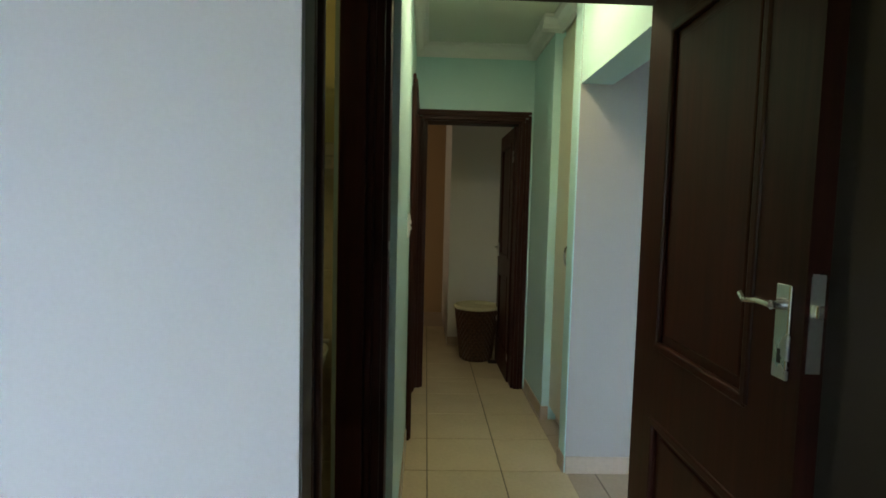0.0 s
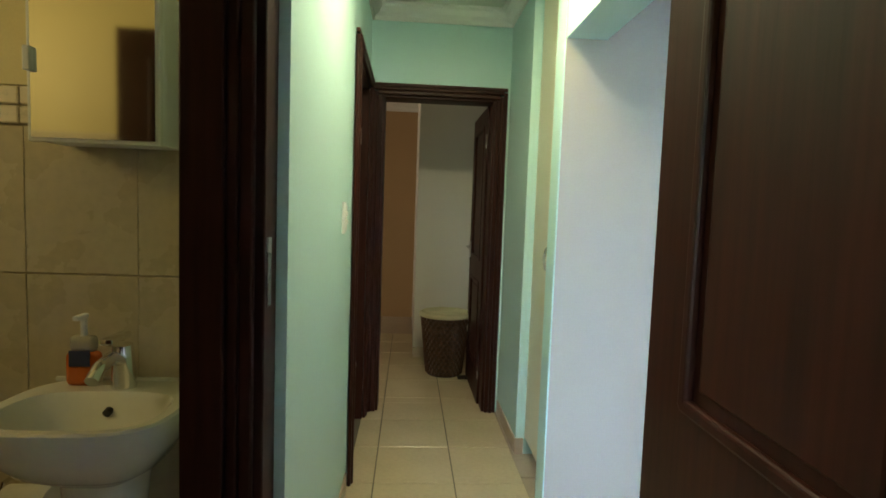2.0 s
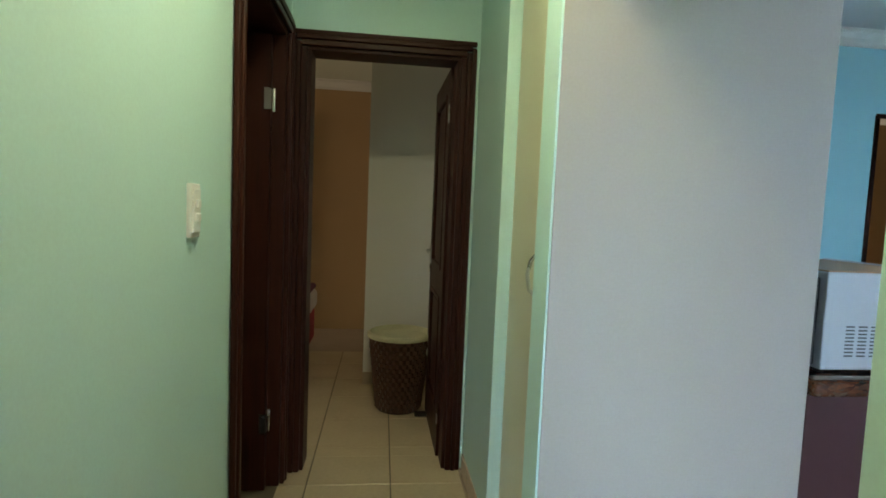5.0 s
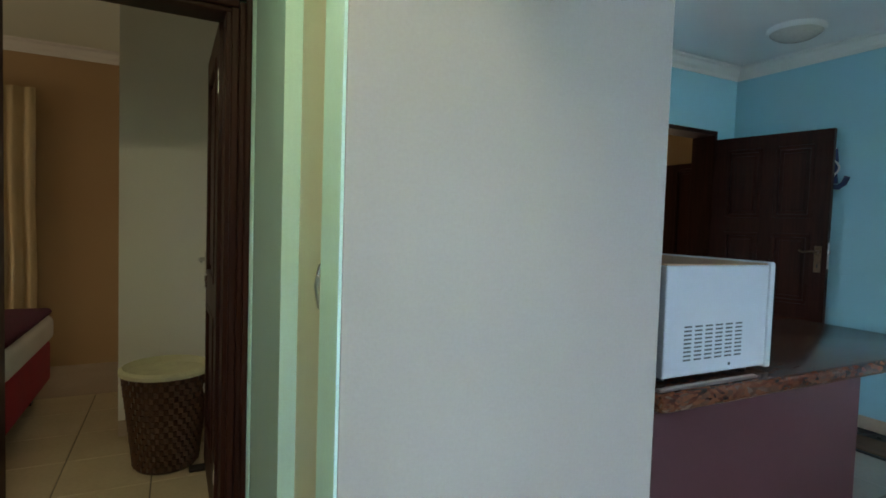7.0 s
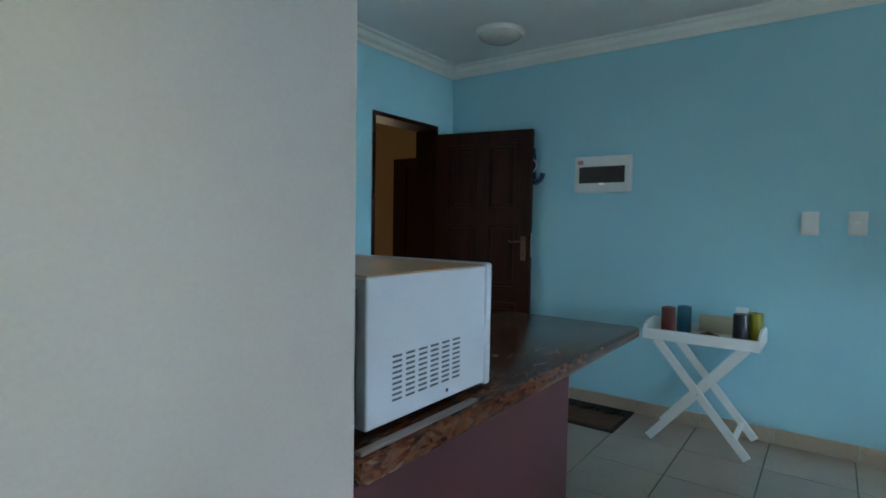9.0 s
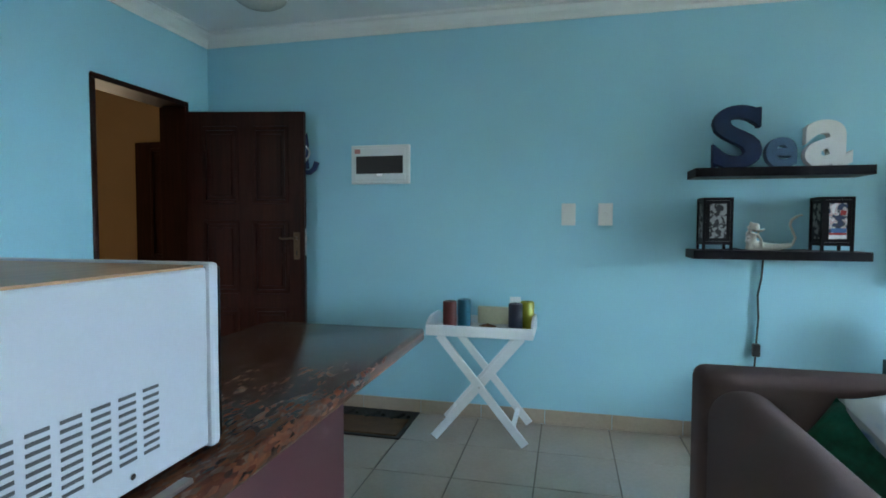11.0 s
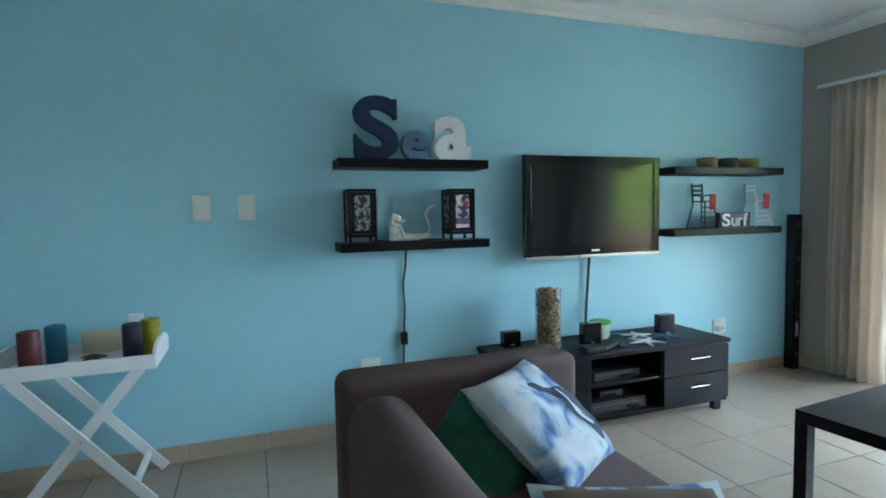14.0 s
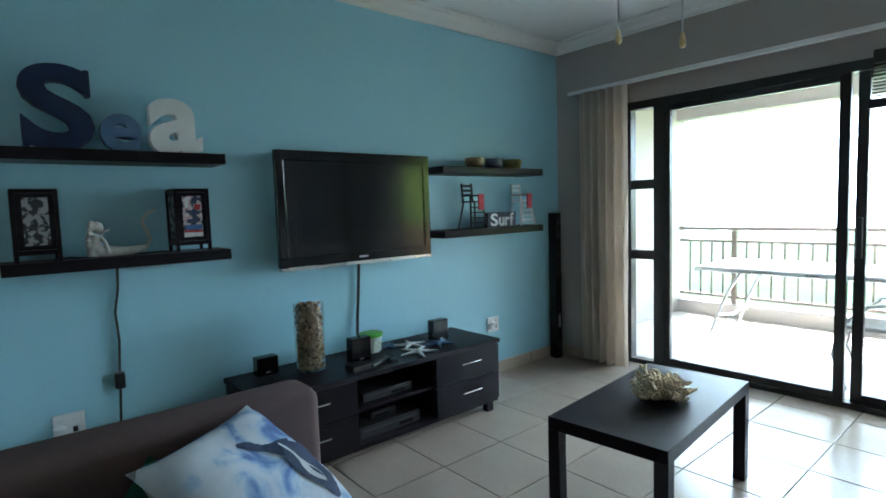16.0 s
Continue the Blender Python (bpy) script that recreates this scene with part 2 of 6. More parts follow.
def extruded(bm, outline, axis, a, b):
    """A prism: a 2D outline drawn in the plane across axis, from a to b along it."""
    def at(u, v, w):
        return {"x": (w, u, v), "y": (u, w, v), "z": (u, v, w)}[axis]
    lo = [bm.verts.new(at(u, v, a)) for u, v in outline]
    hi = [bm.verts.new(at(u, v, b)) for u, v in outline]
    k = len(outline)
    bm.faces.new(lo)
    bm.faces.new(hi[::-1])
    for i in range(k):
        bm.faces.new((lo[i], hi[i], hi[(i + 1) % k], lo[(i + 1) % k]))
    return bm


def mesh_of(name, bm, material, smooth=False):
    bmesh.ops.recalc_face_normals(bm, faces=bm.faces)
    me = bpy.data.meshes.new(name)
    bm.to_mesh(me)
    bm.free()
    me.materials.append(material)
    if smooth:
        me.shade_smooth()
        me.set_sharp_from_angle(angle=radians(40))
    return me


def part(name, bm, material, parent, label="", smooth=False):
    ob = new(name, mesh_of(name, bm, material, smooth))
    ob.parent = parent
    if parent is not None:
        ob.matrix_parent_inverse = parent.matrix_basis.inverted()
    return tagged(ob, label)


def thing(name, at, label, category, group=""):
    """An Empty at a thing's base; its parts are drawn in world metres."""
    ob = new(name)
    ob.empty_display_size = 0.05
    ob.matrix_basis = Matrix.Translation(at)
    return tagged(ob, label, category, group)


def solid(name, bm, material, label, category, group="", smooth=False):
    """A thing that is one mesh."""
    return tagged(new(name, mesh_of(name, bm, material, smooth)), label, category, group)


def structure(name, bm, material, label="", smooth=False):
    return tagged(new(name, mesh_of(name, bm, material, smooth)), label, "", "", "structure")


# ---- the large structure ----
H = 2.57          # ceiling height
LX = 0.24         # corridor wall, west
RX = 1.10         # corridor wall, east
YE = 4.83         # corridor's end wall
WX = 4.90         # television wall
YN = 5.52         # front door wall
YS = -1.40        # sliding door plane
YW = -1.28        # balcony wall, inside

floor = structure("floor", boxes((-3.2, 5.1, -1.6, 8.2, -0.25, -0.005)), GROUT, "cream ceramic tile floor with dark joints")
structure("ceiling", boxes((1.10, 5.1, -1.6, 5.75, H, H + 0.2)), CEIL, "white painted flat ceiling")
structure("ceiling_corridor", boxes((-3.2, 1.10, -1.6, 8.2, H, H + 0.2), (1.10, 1.46, 5.75, 8.2, H, H + 0.2)), GREENCEIL, "greenish white painted corridor ceiling")

structure("wall_east", boxes((WX, WX + 0.2, -1.6, 5.75, -0.1, H)), BLUE, "turquoise blue painted plaster wall")
# front door wall: blue inside
structure("wall_north", boxes((2.9, 3.93, YN, YN + 0.2, -0.1, H), (4.70, WX, YN, YN + 0.2, -0.1, H), (3.93, 4.70, YN, YN + 0.2, 2.05, H), (4.901, 5.8, YN, YN + 0.2, -0.1, H), (1.1, 2.9, YN, YN + 0.2, -0.1, H)), BLUE, "turquoise blue painted wall with a front door opening")
# balcony wall with its sliding door opening
structure("wall_south", boxes((4.38, WX, YS - 0.2, YW, -0.1, H), (1.1, 2.02, YS - 0.2, YW, -0.1, H), (2.02, 4.38, YS - 0.2, YS - 0.04, 2.03, H)), GREIGE, "greige painted wall round a sliding door")
structure("bulkhead", boxes((2.02, 4.38, YS - 0.04, YW, 2.17, H)), GREIGE, "greige bulkhead above the sliding door")
# west side of the living room
structure("wall_living_west", boxes((RX, RX + 0.15, YW, 1.45, -0.1, H), (RX + 0.14, RX + 0.15, 1.45, 2.66, -0.1, H)), WHITE, "white painted wall")
structure("wall_corridor_pier", boxes((RX - 0.02, RX + 0.138, 1.45, 2.50, -0.1, H)), DARKTAUPE, "dark taupe wall behind the open door")
structure("wall_opening_jamb", boxes((RX + 0.002, RX + 0.138, 2.502, 2.66, -0.1, H)), MINT, "mint green painted opening jamb")
structure("lintel", boxes((RX - 0.01, RX + 0.15, 2.66, 3.50, 2.00, H)), MINT, "mint green lintel over the opening")
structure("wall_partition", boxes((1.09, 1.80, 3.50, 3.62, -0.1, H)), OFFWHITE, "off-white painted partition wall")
structure("wall_corridor_edge", boxes((1.084, 1.0895, 3.503, 3.62, -0.1, H)), MINT, "mint green painted wall edge")
structure("wall_corridor_east", boxes((1.12, 1.25, 4.22, YE, -0.1, H)), MINT, "mint green painted corridor wall")
structure("wall_kitchen_west", boxes((1.62, 1.72, 3.62, YN, -0.1, H)), WHITE, "white painted kitchen wall")
# corridor's west wall with two doorways
structure("wall_corridor_west", boxes((0.04, LX, 2.602, 3.92, -0.1, H), (0.04, LX, 3.92, 4.72, 2.06, H), (0.04, LX, 4.72, YE, -0.1, H), (0.04, 0.142, 1.56, 2.50, 2.06, H), (0.04, 0.183, 2.53, 2.601, -0.1, H)), MINT, "mint green painted corridor wall")
structure("wall_bedroom", boxes((-3.2, 0.178, 1.50, 1.555, -0.1, H)), BEDWHITE, "lilac-white painted bedroom wall")
structure("wall_corridor_end", boxes((0.06, 0.30, YE, YE + 0.14, -0.1, H), (1.045, 1.25, YE, YE + 0.14, -0.1, H), (0.30, 1.045, YE, YE + 0.14, 2.044, H)), MINT, "mint green corridor end wall over a door")
structure("wall_doorway_head", boxes((LX, RX, 2.50, 2.598, 2.10, H)), MINT, "mint green wall over the bedroom door")
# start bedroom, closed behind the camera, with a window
# Thin dark taupe layer over the white wall's end face.
structure("wall_bedroom_end", boxes((0.1785, 0.1825, 1.5, 1.5552, -0.1, H)), DARKTAUPE, "dark taupe wall end")
structure("wall_bedroom_back", boxes((-3.2, -1.65, -1.6, -1.4, -0.1, H), (-0.15, 1.1, -1.6, -1.4, -0.1, H), (-1.65, -0.15, -1.6, -1.4, -0.1, 0.85), (-1.65, -0.15, -1.6, -1.4, 2.05, H)), WHITE, "white painted bedroom wall with a window opening")
structure("wall_bedroom_west", boxes((-3.4, -3.2, -1.6, 8.2, -0.1, H)), WHITE, "white painted outer wall")
# bathroom
structure("wall_bathroom_north", boxes((-1.6, 0.06, 2.86, 2.98, -0.1, H)), BATHTILE, "beige tiled bathroom wall")
structure("wall_bathroom_west", boxes((-1.7, -1.6, 1.555, 2.98, -0.1, H)), YELLOW, "cream painted bathroom wall")
structure("wall_bathroom_south", boxes((-1.6, 0.036, 1.556, 1.562, 1.60, H)), YELLOW, "cream painted bathroom wall")
structure("wall_bathroom_south_tiles", boxes((-1.6, 0.036, 1.556, 1.566, -0.1, 1.598)), BATHTILE, "beige tiled bathroom wall")
# room behind the west corridor door
structure("wall_side_room", boxes((-1.9, -1.8, 2.98, 4.95, -0.1, H), (-1.8, 0.06, 4.85, 4.95, -0.1, H)), YELLOW, "warm yellow painted side room wall")
# far bedroom
structure("wall_far_bedroom", boxes((-3.2, 0.62, 7.9, 8.1, -0.1, H)), TAN, "tan painted bedroom wall")
structure("wall_far_recess", boxes((0.572, 1.45, 6.12, 8.1, -0.1, H)), WHITE, "white painted side of a built-in wardrobe")
structure("wall_far_east", boxes((1.25, 1.45, YE + 0.14, 6.12, -0.1, H)), WHITE, "white painted bedroom wall")
structure("wall_far_near", boxes((-3.2, 0.06, 4.95, 5.05, -0.1, H)), TAN, "tan painted bedroom wall")
# entrance lobby beyond the front door
structure("wall_lobby", boxes((2.6, 2.8, YN + 0.2, 8.4, -0.1, H), (2.6, 5.8, 8.2, 8.4, -0.1, H), (5.6, 5.8, YN + 0.2, 8.4, -0.1, H)), TAN, "tan painted lobby wall")
structure("floor_lobby", boxes((2.6, 5.8, YN + 0.2, 8.4, -0.2, -0.01)), TILE, "tiled lobby floor")
structure("ceiling_lobby", boxes((2.6, 5.8, YN + 0.2, 8.4, 2.5, 2.7)), CEIL, "white lobby ceiling")

# cornices
CPROF = [(0, 0), (0.012, 0), (0.018, 0.022), (0.045, 0.040), (0.062, 0.068), (0.085, 0.074), (0.085, 0.09), (0, 0.09)]


def cornice(name, axis, a, b, wall, sign):
    bm = extruded(bmesh.new(), [(wall + sign * u, H - 0.09 + v) for u, v in CPROF], axis, a, b)
    return structure(name, bm, CORN, "white moulded plaster cornice")


cornice("cornice_east", "y", YW, YN, WX, -1)
cornice("cornice_north", "x", 1.72, WX, YN, -1)
cornice("cornice_south", "x", 1.25, WX, YW, 1)
cornice("cornice_corridor_west", "y", 2.602, YE, LX, 1)
cornice("cornice_corridor_end", "x", LX, 1.12, YE, -1)
cornice("cornice_corridor_east", "y", 4.22, YE, 1.12, -1)
cornice("cornice_corridor_cupboard", "y", 3.62, 4.22, 1.17, -1)
cornice("cornice_corridor_step", "x", 1.03, 1.17, 4.22, -1)
cornice("cornice_corridor_near", "y", 2.66, 3.62, RX - 0.012, -1)
cornice("cornice_far_bedroom", "x", -3.2, 0.62, 7.9, -1)

# ---- doors ----
def door_frame(name, axis, a, b, w0, w1, head, label, arch_sides=(1,), arch=0.085):
    """Dark timber frame: jambs and head through the wall from w0 to w1, and moulded architraves on the sides given."""
    ob = thing(name, (a, w0, 0) if axis == "x" else (w0, a, 0), label, "door frame")
    ob["kind"] = "structure"

    def put(nm, u0, u1, v0, v1, z0, z1, mat=DOORWOOD, bevel=0.004):
        r = (u0, u1, v0, v1, z0, z1) if axis == "x" else (v0, v1, u0, u1, z0, z1)
        part(nm, boxes(r, bevel=bevel), mat, ob)
    t = 0.032
    lo, hi = w0 - 0.004, w1 + 0.004
    put("jamb", a, a + t, lo, hi, 0, head)
    put("jamb", b - t, b, lo, hi, 0, head)
    put("head", a, b, lo, hi, head, head + t, DOORWOODX)
    for s in arch_sides:
        f = w1 + 0.005 if s > 0 else w0 - 0.005
        for k, (i, o, d) in enumerate(((0.012, 0.040, 0.020), (0.040, 0.062, 0.026), (0.062, arch, 0.018))):
            g = f + s * d
            put("architrave", a + t - o - 0.005, a + t - i - 0.005, min(f, g), max(f, g), 0, head + o - t + 0.005, bevel=0.005)
            put("architrave", b - t + i + 0.005, b - t + o + 0.005, min(f, g), max(f, g), 0, head + o - t + 0.005, bevel=0.005)
            put("architrave", a + t - o - 0.005, b - t + o + 0.005, min(f, g), max(f, g), head + i + 0.003, head + o + 0.003, DOORWOODX, 0.005)
    return ob


def door_leaf(name, width, height, label, panels, handle=True, hz=1.045, hinge_side_plates=(0.22, 1.72), kick=False):
    """A panelled leaf in its own space: hinge edge at x 0, free edge at x width, faces at y -0.02 and 0.02."""
    ob = thing(name, (0, 0, 0), label, "door")
    th = 0.020
    st = 0.11
    xs = sorted({p[0] for p in panels} | {p[1] for p in panels})
    zs = sorted({p[2] for p in panels} | {p[3] for p in panels})
    bm = bmesh.new()
    # stiles and rails are what the panels leave free
    gx, gz = [0] + xs + [width], [0.008] + zs + [height]
    for i in range(len(gx) - 1):
        for j in range(len(gz) - 1):
            cx, cz = (gx[i] + gx[i + 1]) / 2, (gz[j] + gz[j + 1]) / 2
            if gx[i + 1] - gx[i] < 1e-4 or gz[j + 1] - gz[j] < 1e-4:
                continue
            if not any(p[0] < cx < p[1] and p[2] < cz < p[3] for p in panels):
                box(bm, gx[i], gx[i + 1], -th, th, gz[j], gz[j + 1])
    bmesh.ops.remove_doubles(bm, verts=bm.verts, dist=1e-5)
    part("leaf_frame", bm, DOORWOOD, ob)
    for x0, x1, z0, z1 in panels:
        bm = bmesh.new()
        box(bm, x0, x1, -0.006, 0.006, z0, z1)
        box(bm, x0 + 0.045, x1 - 0.045, -0.013, 0.013, z0 + 0.045, z1 - 0.045, bevel=0.006)
        p = part("panel", bm, DOORWOOD, ob)
        bm = bmesh.new()
        for s in (-1, 1):
            y0, y1 = sorted((s * 0.005, s * 0.026))
            for r in ((x0 - 0.006, x0 + 0.022, z0, z1), (x1 - 0.022, x1 + 0.006, z0, z1), (x0, x1, z0 - 0.006, z0 + 0.022), (x0, x1, z1 - 0.022, z1 + 0.006)):
                box(bm, r[0], r[1], y0, y1, r[2], r[3], bevel=0.007)
        part("moulding", bm, DOORWOOD, p)
    if handle:
        for s in (-1, 1):
            y0, y1 = sorted((s * th, s * (th + 0.008)))
            h = part("lock_plate", boxes((width - 0.073, width - 0.031, y0, y1, hz - 0.14, hz + 0.04), bevel=0.003), SILVER, ob, "worn nickel lock plate")
            bm = bmesh.new()
            rod(bm, (width - 0.052, s * th, hz), (width - 0.052, s * 0.050, hz), 0.009)
            pipe(bm, [(width - 0.052, s * 0.050, hz), (width - 0.087, s * 0.053, hz + 0.002), (width - 0.118, s * 0.052, hz - 0.002), (width - 0.142, s * 0.049, hz - 0.005), (width - 0.160, s * 0.047, hz + 0.007)], 0.0065)
            part("lever", bm, SILVER, h, "nickel lever handle", True)
            part("keyhole", boxes((width - 0.056, width - 0.048, *sorted((s * (th + 0.008), s * (th + 0.0095))), hz - 0.11, hz - 0.083)), DARKPLASTIC, h)
        part("lock_face", boxes((width, width + 0.003, -0.012, 0.012, hz - 0.115, hz + 0.065)), SILVER, ob, "steel lock faceplate")
        part("latch_bolt", boxes((width + 0.002, width + 0.013, -0.007, 0.007, hz - 0.015, hz + 0.01), bevel=0.003), CHROME, ob)
    for z in hinge_side_plates:
        hg = part("hinge", boxes((-0.004, 0.030, -0.0225, -0.0195, z, z + 0.09), (-0.004, 0.026, 0.0195, 0.0225, z, z + 0.09)), SILVER, ob, "steel butt hinge")
        part("hinge_pin", rods(((-0.006, -0.024, z - 0.004), (-0.006, -0.024, z + 0.094), 0.006)), SILVER, hg)
    return ob


TWO = [(0.155, 0.64, 0.22, 0.74), (0.155, 0.64, 0.955, 1.90)]
SIX = [(x0, x0 + 0.235, z0, z1) for x0 in (0.11, 0.445) for z0, z1 in ((0.20, 0.68), (0.785, 1.265), (1.385, 1.885))]

door_frame("door_1_frame", "x", 0.185, RX - 0.005, 2.505, 2.593, 2.035, "dark stained timber frame of the bedroom door", arch_sides=(-1,))
d1 = door_leaf("door_1", 0.80, 2.02, "dark stained panelled bedroom door standing open", TWO, hz=1.19, hinge_side_plates=())
d1.matrix_basis = pose(1.058, 2.545, 0, 0, 0, -91.8)
door_frame("door_2_frame", "y", 1.69, 2.498, 0.068, 0.144, 2.03, "dark stained timber frame of the bathroom door", arch_sides=(1,))
d2 = door_leaf("door_2", 0.74, 2.01, "dark stained panelled bathroom door standing open", [(0.13, 0.61, 0.22, 0.83), (0.13, 0.61, 0.98, 1.90)])
d2.matrix_basis = pose(0.04, 1.700, 0, 0, 0, 180)
door_frame("door_3_frame", "y", 3.925, 4.715, 0.06, LX, 2.03, "dark stained timber frame of the side room door", arch_sides=(1,))
d3 = door_leaf("door_3", 0.72, 2.01, "dark stained panelled side room door standing open", [(0.12, 0.60, 0.22, 0.83), (0.12, 0.60, 0.98, 1.90)], hinge_side_plates=(0.27, 1.70))
d3.matrix_basis = pose(0.19, 4.655, 0, 0, 0, 180)
door_frame("door_4_frame", "x", 0.300, 1.045, YE, YE + 0.14, 2.012, "dark stained timber frame at the corridor's end", arch_sides=(-1,))
d4 = door_leaf("door_4", 0.66, 2.01, "dark stained panelled far bedroom door standing open", [(0.11, 0.55, 0.22, 0.83), (0.11, 0.55, 0.98, 1.90)], hinge_side_plates=(0.18, 1.74))
d4.matrix_basis = pose(1.018, YE + 0.12, 0, 0, 0, 90.5)
door_frame("door_5_frame", "x", 3.935, 4.695, YN, YN + 0.2, 2.03, "dark stained timber frame of the front door", arch_sides=(), arch=0.06)
d5 = door_leaf("door_5", 0.79, 1.985, "dark mahogany six-panel front door standing open", SIX, hz=1.15, hinge_side_plates=())
AGED = surface("aged_bronze", (0.16, 0.11, 0.07), 0.4, 0.2, 10, 80, 0.05, metal=1.0)
for fitting in d5.children_recursive:
    if fitting.name.startswith(("lever", "lock_plate")):
        fitting.data.materials[0] = AGED
d5.matrix_basis = pose(4.655, YN - 0.024, 0, 0, 0, 281)
for nm, x0, x1, y0, y1 in (("strike_plate", 0.2175, 0.2205, 2.515, 2.54),):
    solid(nm, boxes((x0, x1, y0, y1, 1.11, 1.25)), SILVER, "steel strike plate on a dark door jamb", "strike plate")
# a dark door in the lobby
d6 = door_leaf("door_6", 0.80, 1.96, "dark stained closed door in the lobby", TWO, handle=False)
d6.matrix_basis = pose(5.575, 5.96, 0, 0, 0, 90)

# ---- corridor ----
cup = thing("built_in_cupboard", (1.17, 3.9, 0), "cream melamine built-in corridor cupboard", "cupboard")
part("door", boxes((1.165, 1.183, 3.635, 4.205, 0.10, 2.44), bevel=0.002), CREAM, cup)
part("carcass", boxes((1.185, 1.60, 3.625, 4.215, 0.10, 2.56)), CREAM, cup)
part("plinth", boxes((1.215, 1.235, 3.625, 4.215, 0.0, 0.10)), SKIRT, cup)
bm = bmesh.new()
pipe(bm, [(1.166, 3.87, 1.040), (1.146, 3.87, 1.062), (1.138, 3.87, 1.108), (1.146, 3.87, 1.152), (1.166, 3.87, 1.175)], 0.0065)
part("handle", bm, SILVER, cup, "curved steel bow handle", True)


def skirting(name, axis, a, b, wall, sign, h=0.09, mat=SKIRT, label="tan tile skirting"):
    ob = thing(name, (a, wall, 0) if axis == "x" else (wall, a, 0), label, "skirting")
    ob["kind"] = "structure"
    step, u = 0.402, a
    cache = {}
    while u < b - 0.01:
        v = min(u + step, b)
        L = round(v - u - 0.003, 4)
        if L not in cache:
            bm = bmesh.new()
            if axis == "x":
                box(bm, 0, L, *sorted((0, sign * 0.009)), 0, h, bevel=0.002, seg=1)
            else:
                box(bm, *sorted((0, sign * 0.009)), 0, L, 0, h, bevel=0.002, seg=1)
            cache[L] = mesh_of("skirting_tile", bm, mat)
        p = new("skirting_tile", cache[L])
        p.parent = ob
        p.matrix_parent_inverse = ob.matrix_basis.inverted()
        p.location = (u, wall, 0) if axis == "x" else (wall, u, 0)
        u += step
    return ob


def switch_plate(name, label, m, rocker=2, w=0.075, h=0.118):
    """A wall switch in its own space: back on y 0, front towards -y."""
    ob = thing(name, (0, 0, 0), label, "switch")
    part("plate", boxes((-w / 2, w / 2, -0.011, 0, -h / 2, h / 2), bevel=0.003), WHITEPLASTIC, ob)
    part("rim", boxes((-w / 2 + 0.008, w / 2 - 0.008, -0.015, -0.010, -h / 2 + 0.012, h / 2 - 0.012), bevel=0.002), WHITEPLASTIC, ob)
    for k in range(rocker):
        z = (k - (rocker - 1) / 2) * 0.032
        part("rocker", boxes((-0.011, 0.011, -0.021, -0.013, z - 0.010, z + 0.010), bevel=0.003), WHITEPLASTIC, ob)
    ob.matrix_basis = m
    return ob


switch_plate("light_switch", "white double light switch on the mint wall", pose(LX, 3.550, 1.275, 0, 0, 90), 2, 0.062, 0.125)
switch_plate("light_switch", "white light switch on the turquoise wall", pose(WX, 3.013, 1.309, 0, 0, -90), 1, 0.084, 0.134)
switch_plate("light_switch", "white light switch on the turquoise wall", pose(WX, 2.797, 1.309, 0, 0, -90), 1, 0.084, 0.134)

# ---- kitchen peninsula ----
pen = thing("peninsula_cupboard", (2.2, 3.7, 0), "burgundy laminate peninsula base", "kitchen cupboard")
part("front_panel", boxes((1.803, 2.65, 3.50, 3.52, 0.0, 0.853), bevel=0.001), BURGUNDY, pen)
part("end_panel", boxes((2.63, 2.65, 3.522, 3.94, 0.0, 0.853), bevel=0.001), BURGUNDY, pen)
part("back_panel", boxes((1.803, 2.628, 3.92, 3.94, 0.0, 0.853), bevel=0.001), BURGUNDY, pen)
bm = bmesh.new()
box(bm, 1.803, 3.265, 3.478, 4.06, 0.855, 0.897, bevel=0.012, seg=3)
solid("granite_worktop", bm, GRANITE, "polished brown and black granite worktop with a rounded edge", "worktop", smooth=True)
# The white wall's reflection in the granite, modelled as a thin grey strip.
solid("worktop_strip", boxes((1.815, 2.16, 3.498, 3.514, 0.8975, 0.905), bevel=0.002), surface("grey_trim", (0.13, 0.11, 0.105), 0.35), "grey strip standing for the wall's reflection in the granite edge", "trim strip")

mw = thing("microwave_oven", (2.06, 3.76, 0.897), "white microwave oven with side vents on the worktop", "microwave")
part("body", boxes((1.865, 2.245, 3.538, 3.985, 0.912, 1.178), bevel=0.004), APPLIANCE, mw)
# The room's tan reflection is put into the top's colour.
part("top", boxes((1.868, 2.243, 3.541, 3.982, 1.1775, 1.1815), bevel=0.001), wood("tan_reflection_top", (0.30, 0.16, 0.08), (0.44, 0.27, 0.15), 0.45, 0.2, "x"), mw, "microwave top with the room's tan reflection painted on")
part("front_frame", boxes((2.246, 2.268, 3.534, 3.989, 0.906, 1.185), bevel=0.006), APPLIANCE, mw)
part("door", boxes((2.268, 2.280, 3.54, 3.85, 0.912, 1.178), bevel=0.003), GLOSSBLACK, mw, "black glass microwave door")
part("back_cover", boxes((1.845, 1.865, 3.56, 3.965, 0.92, 1.16), bevel=0.004), DARKPLASTIC, mw)
for k in range(6):
    for j in range(9):
        x = 1.932 + k * 0.0375
        z = 0.949 + j * 0.0100
        part("vent", boxes((x, x + 0.026, 3.5372, 3.539, z, z + 0.0042)), surface("vent_grey", (0.055, 0.06, 0.065), 0.5), mw)
part("screw", rods(((2.10, 3.536, 0.930), (2.10, 3.539, 0.930), 0.004)), SILVER, mw)
for x in (1.90, 2.21):
    for y in (3.58, 3.94):
        part("foot", rods(((x, y, 0.897), (x, y, 0.914), 0.014)), DARKPLASTIC, mw)

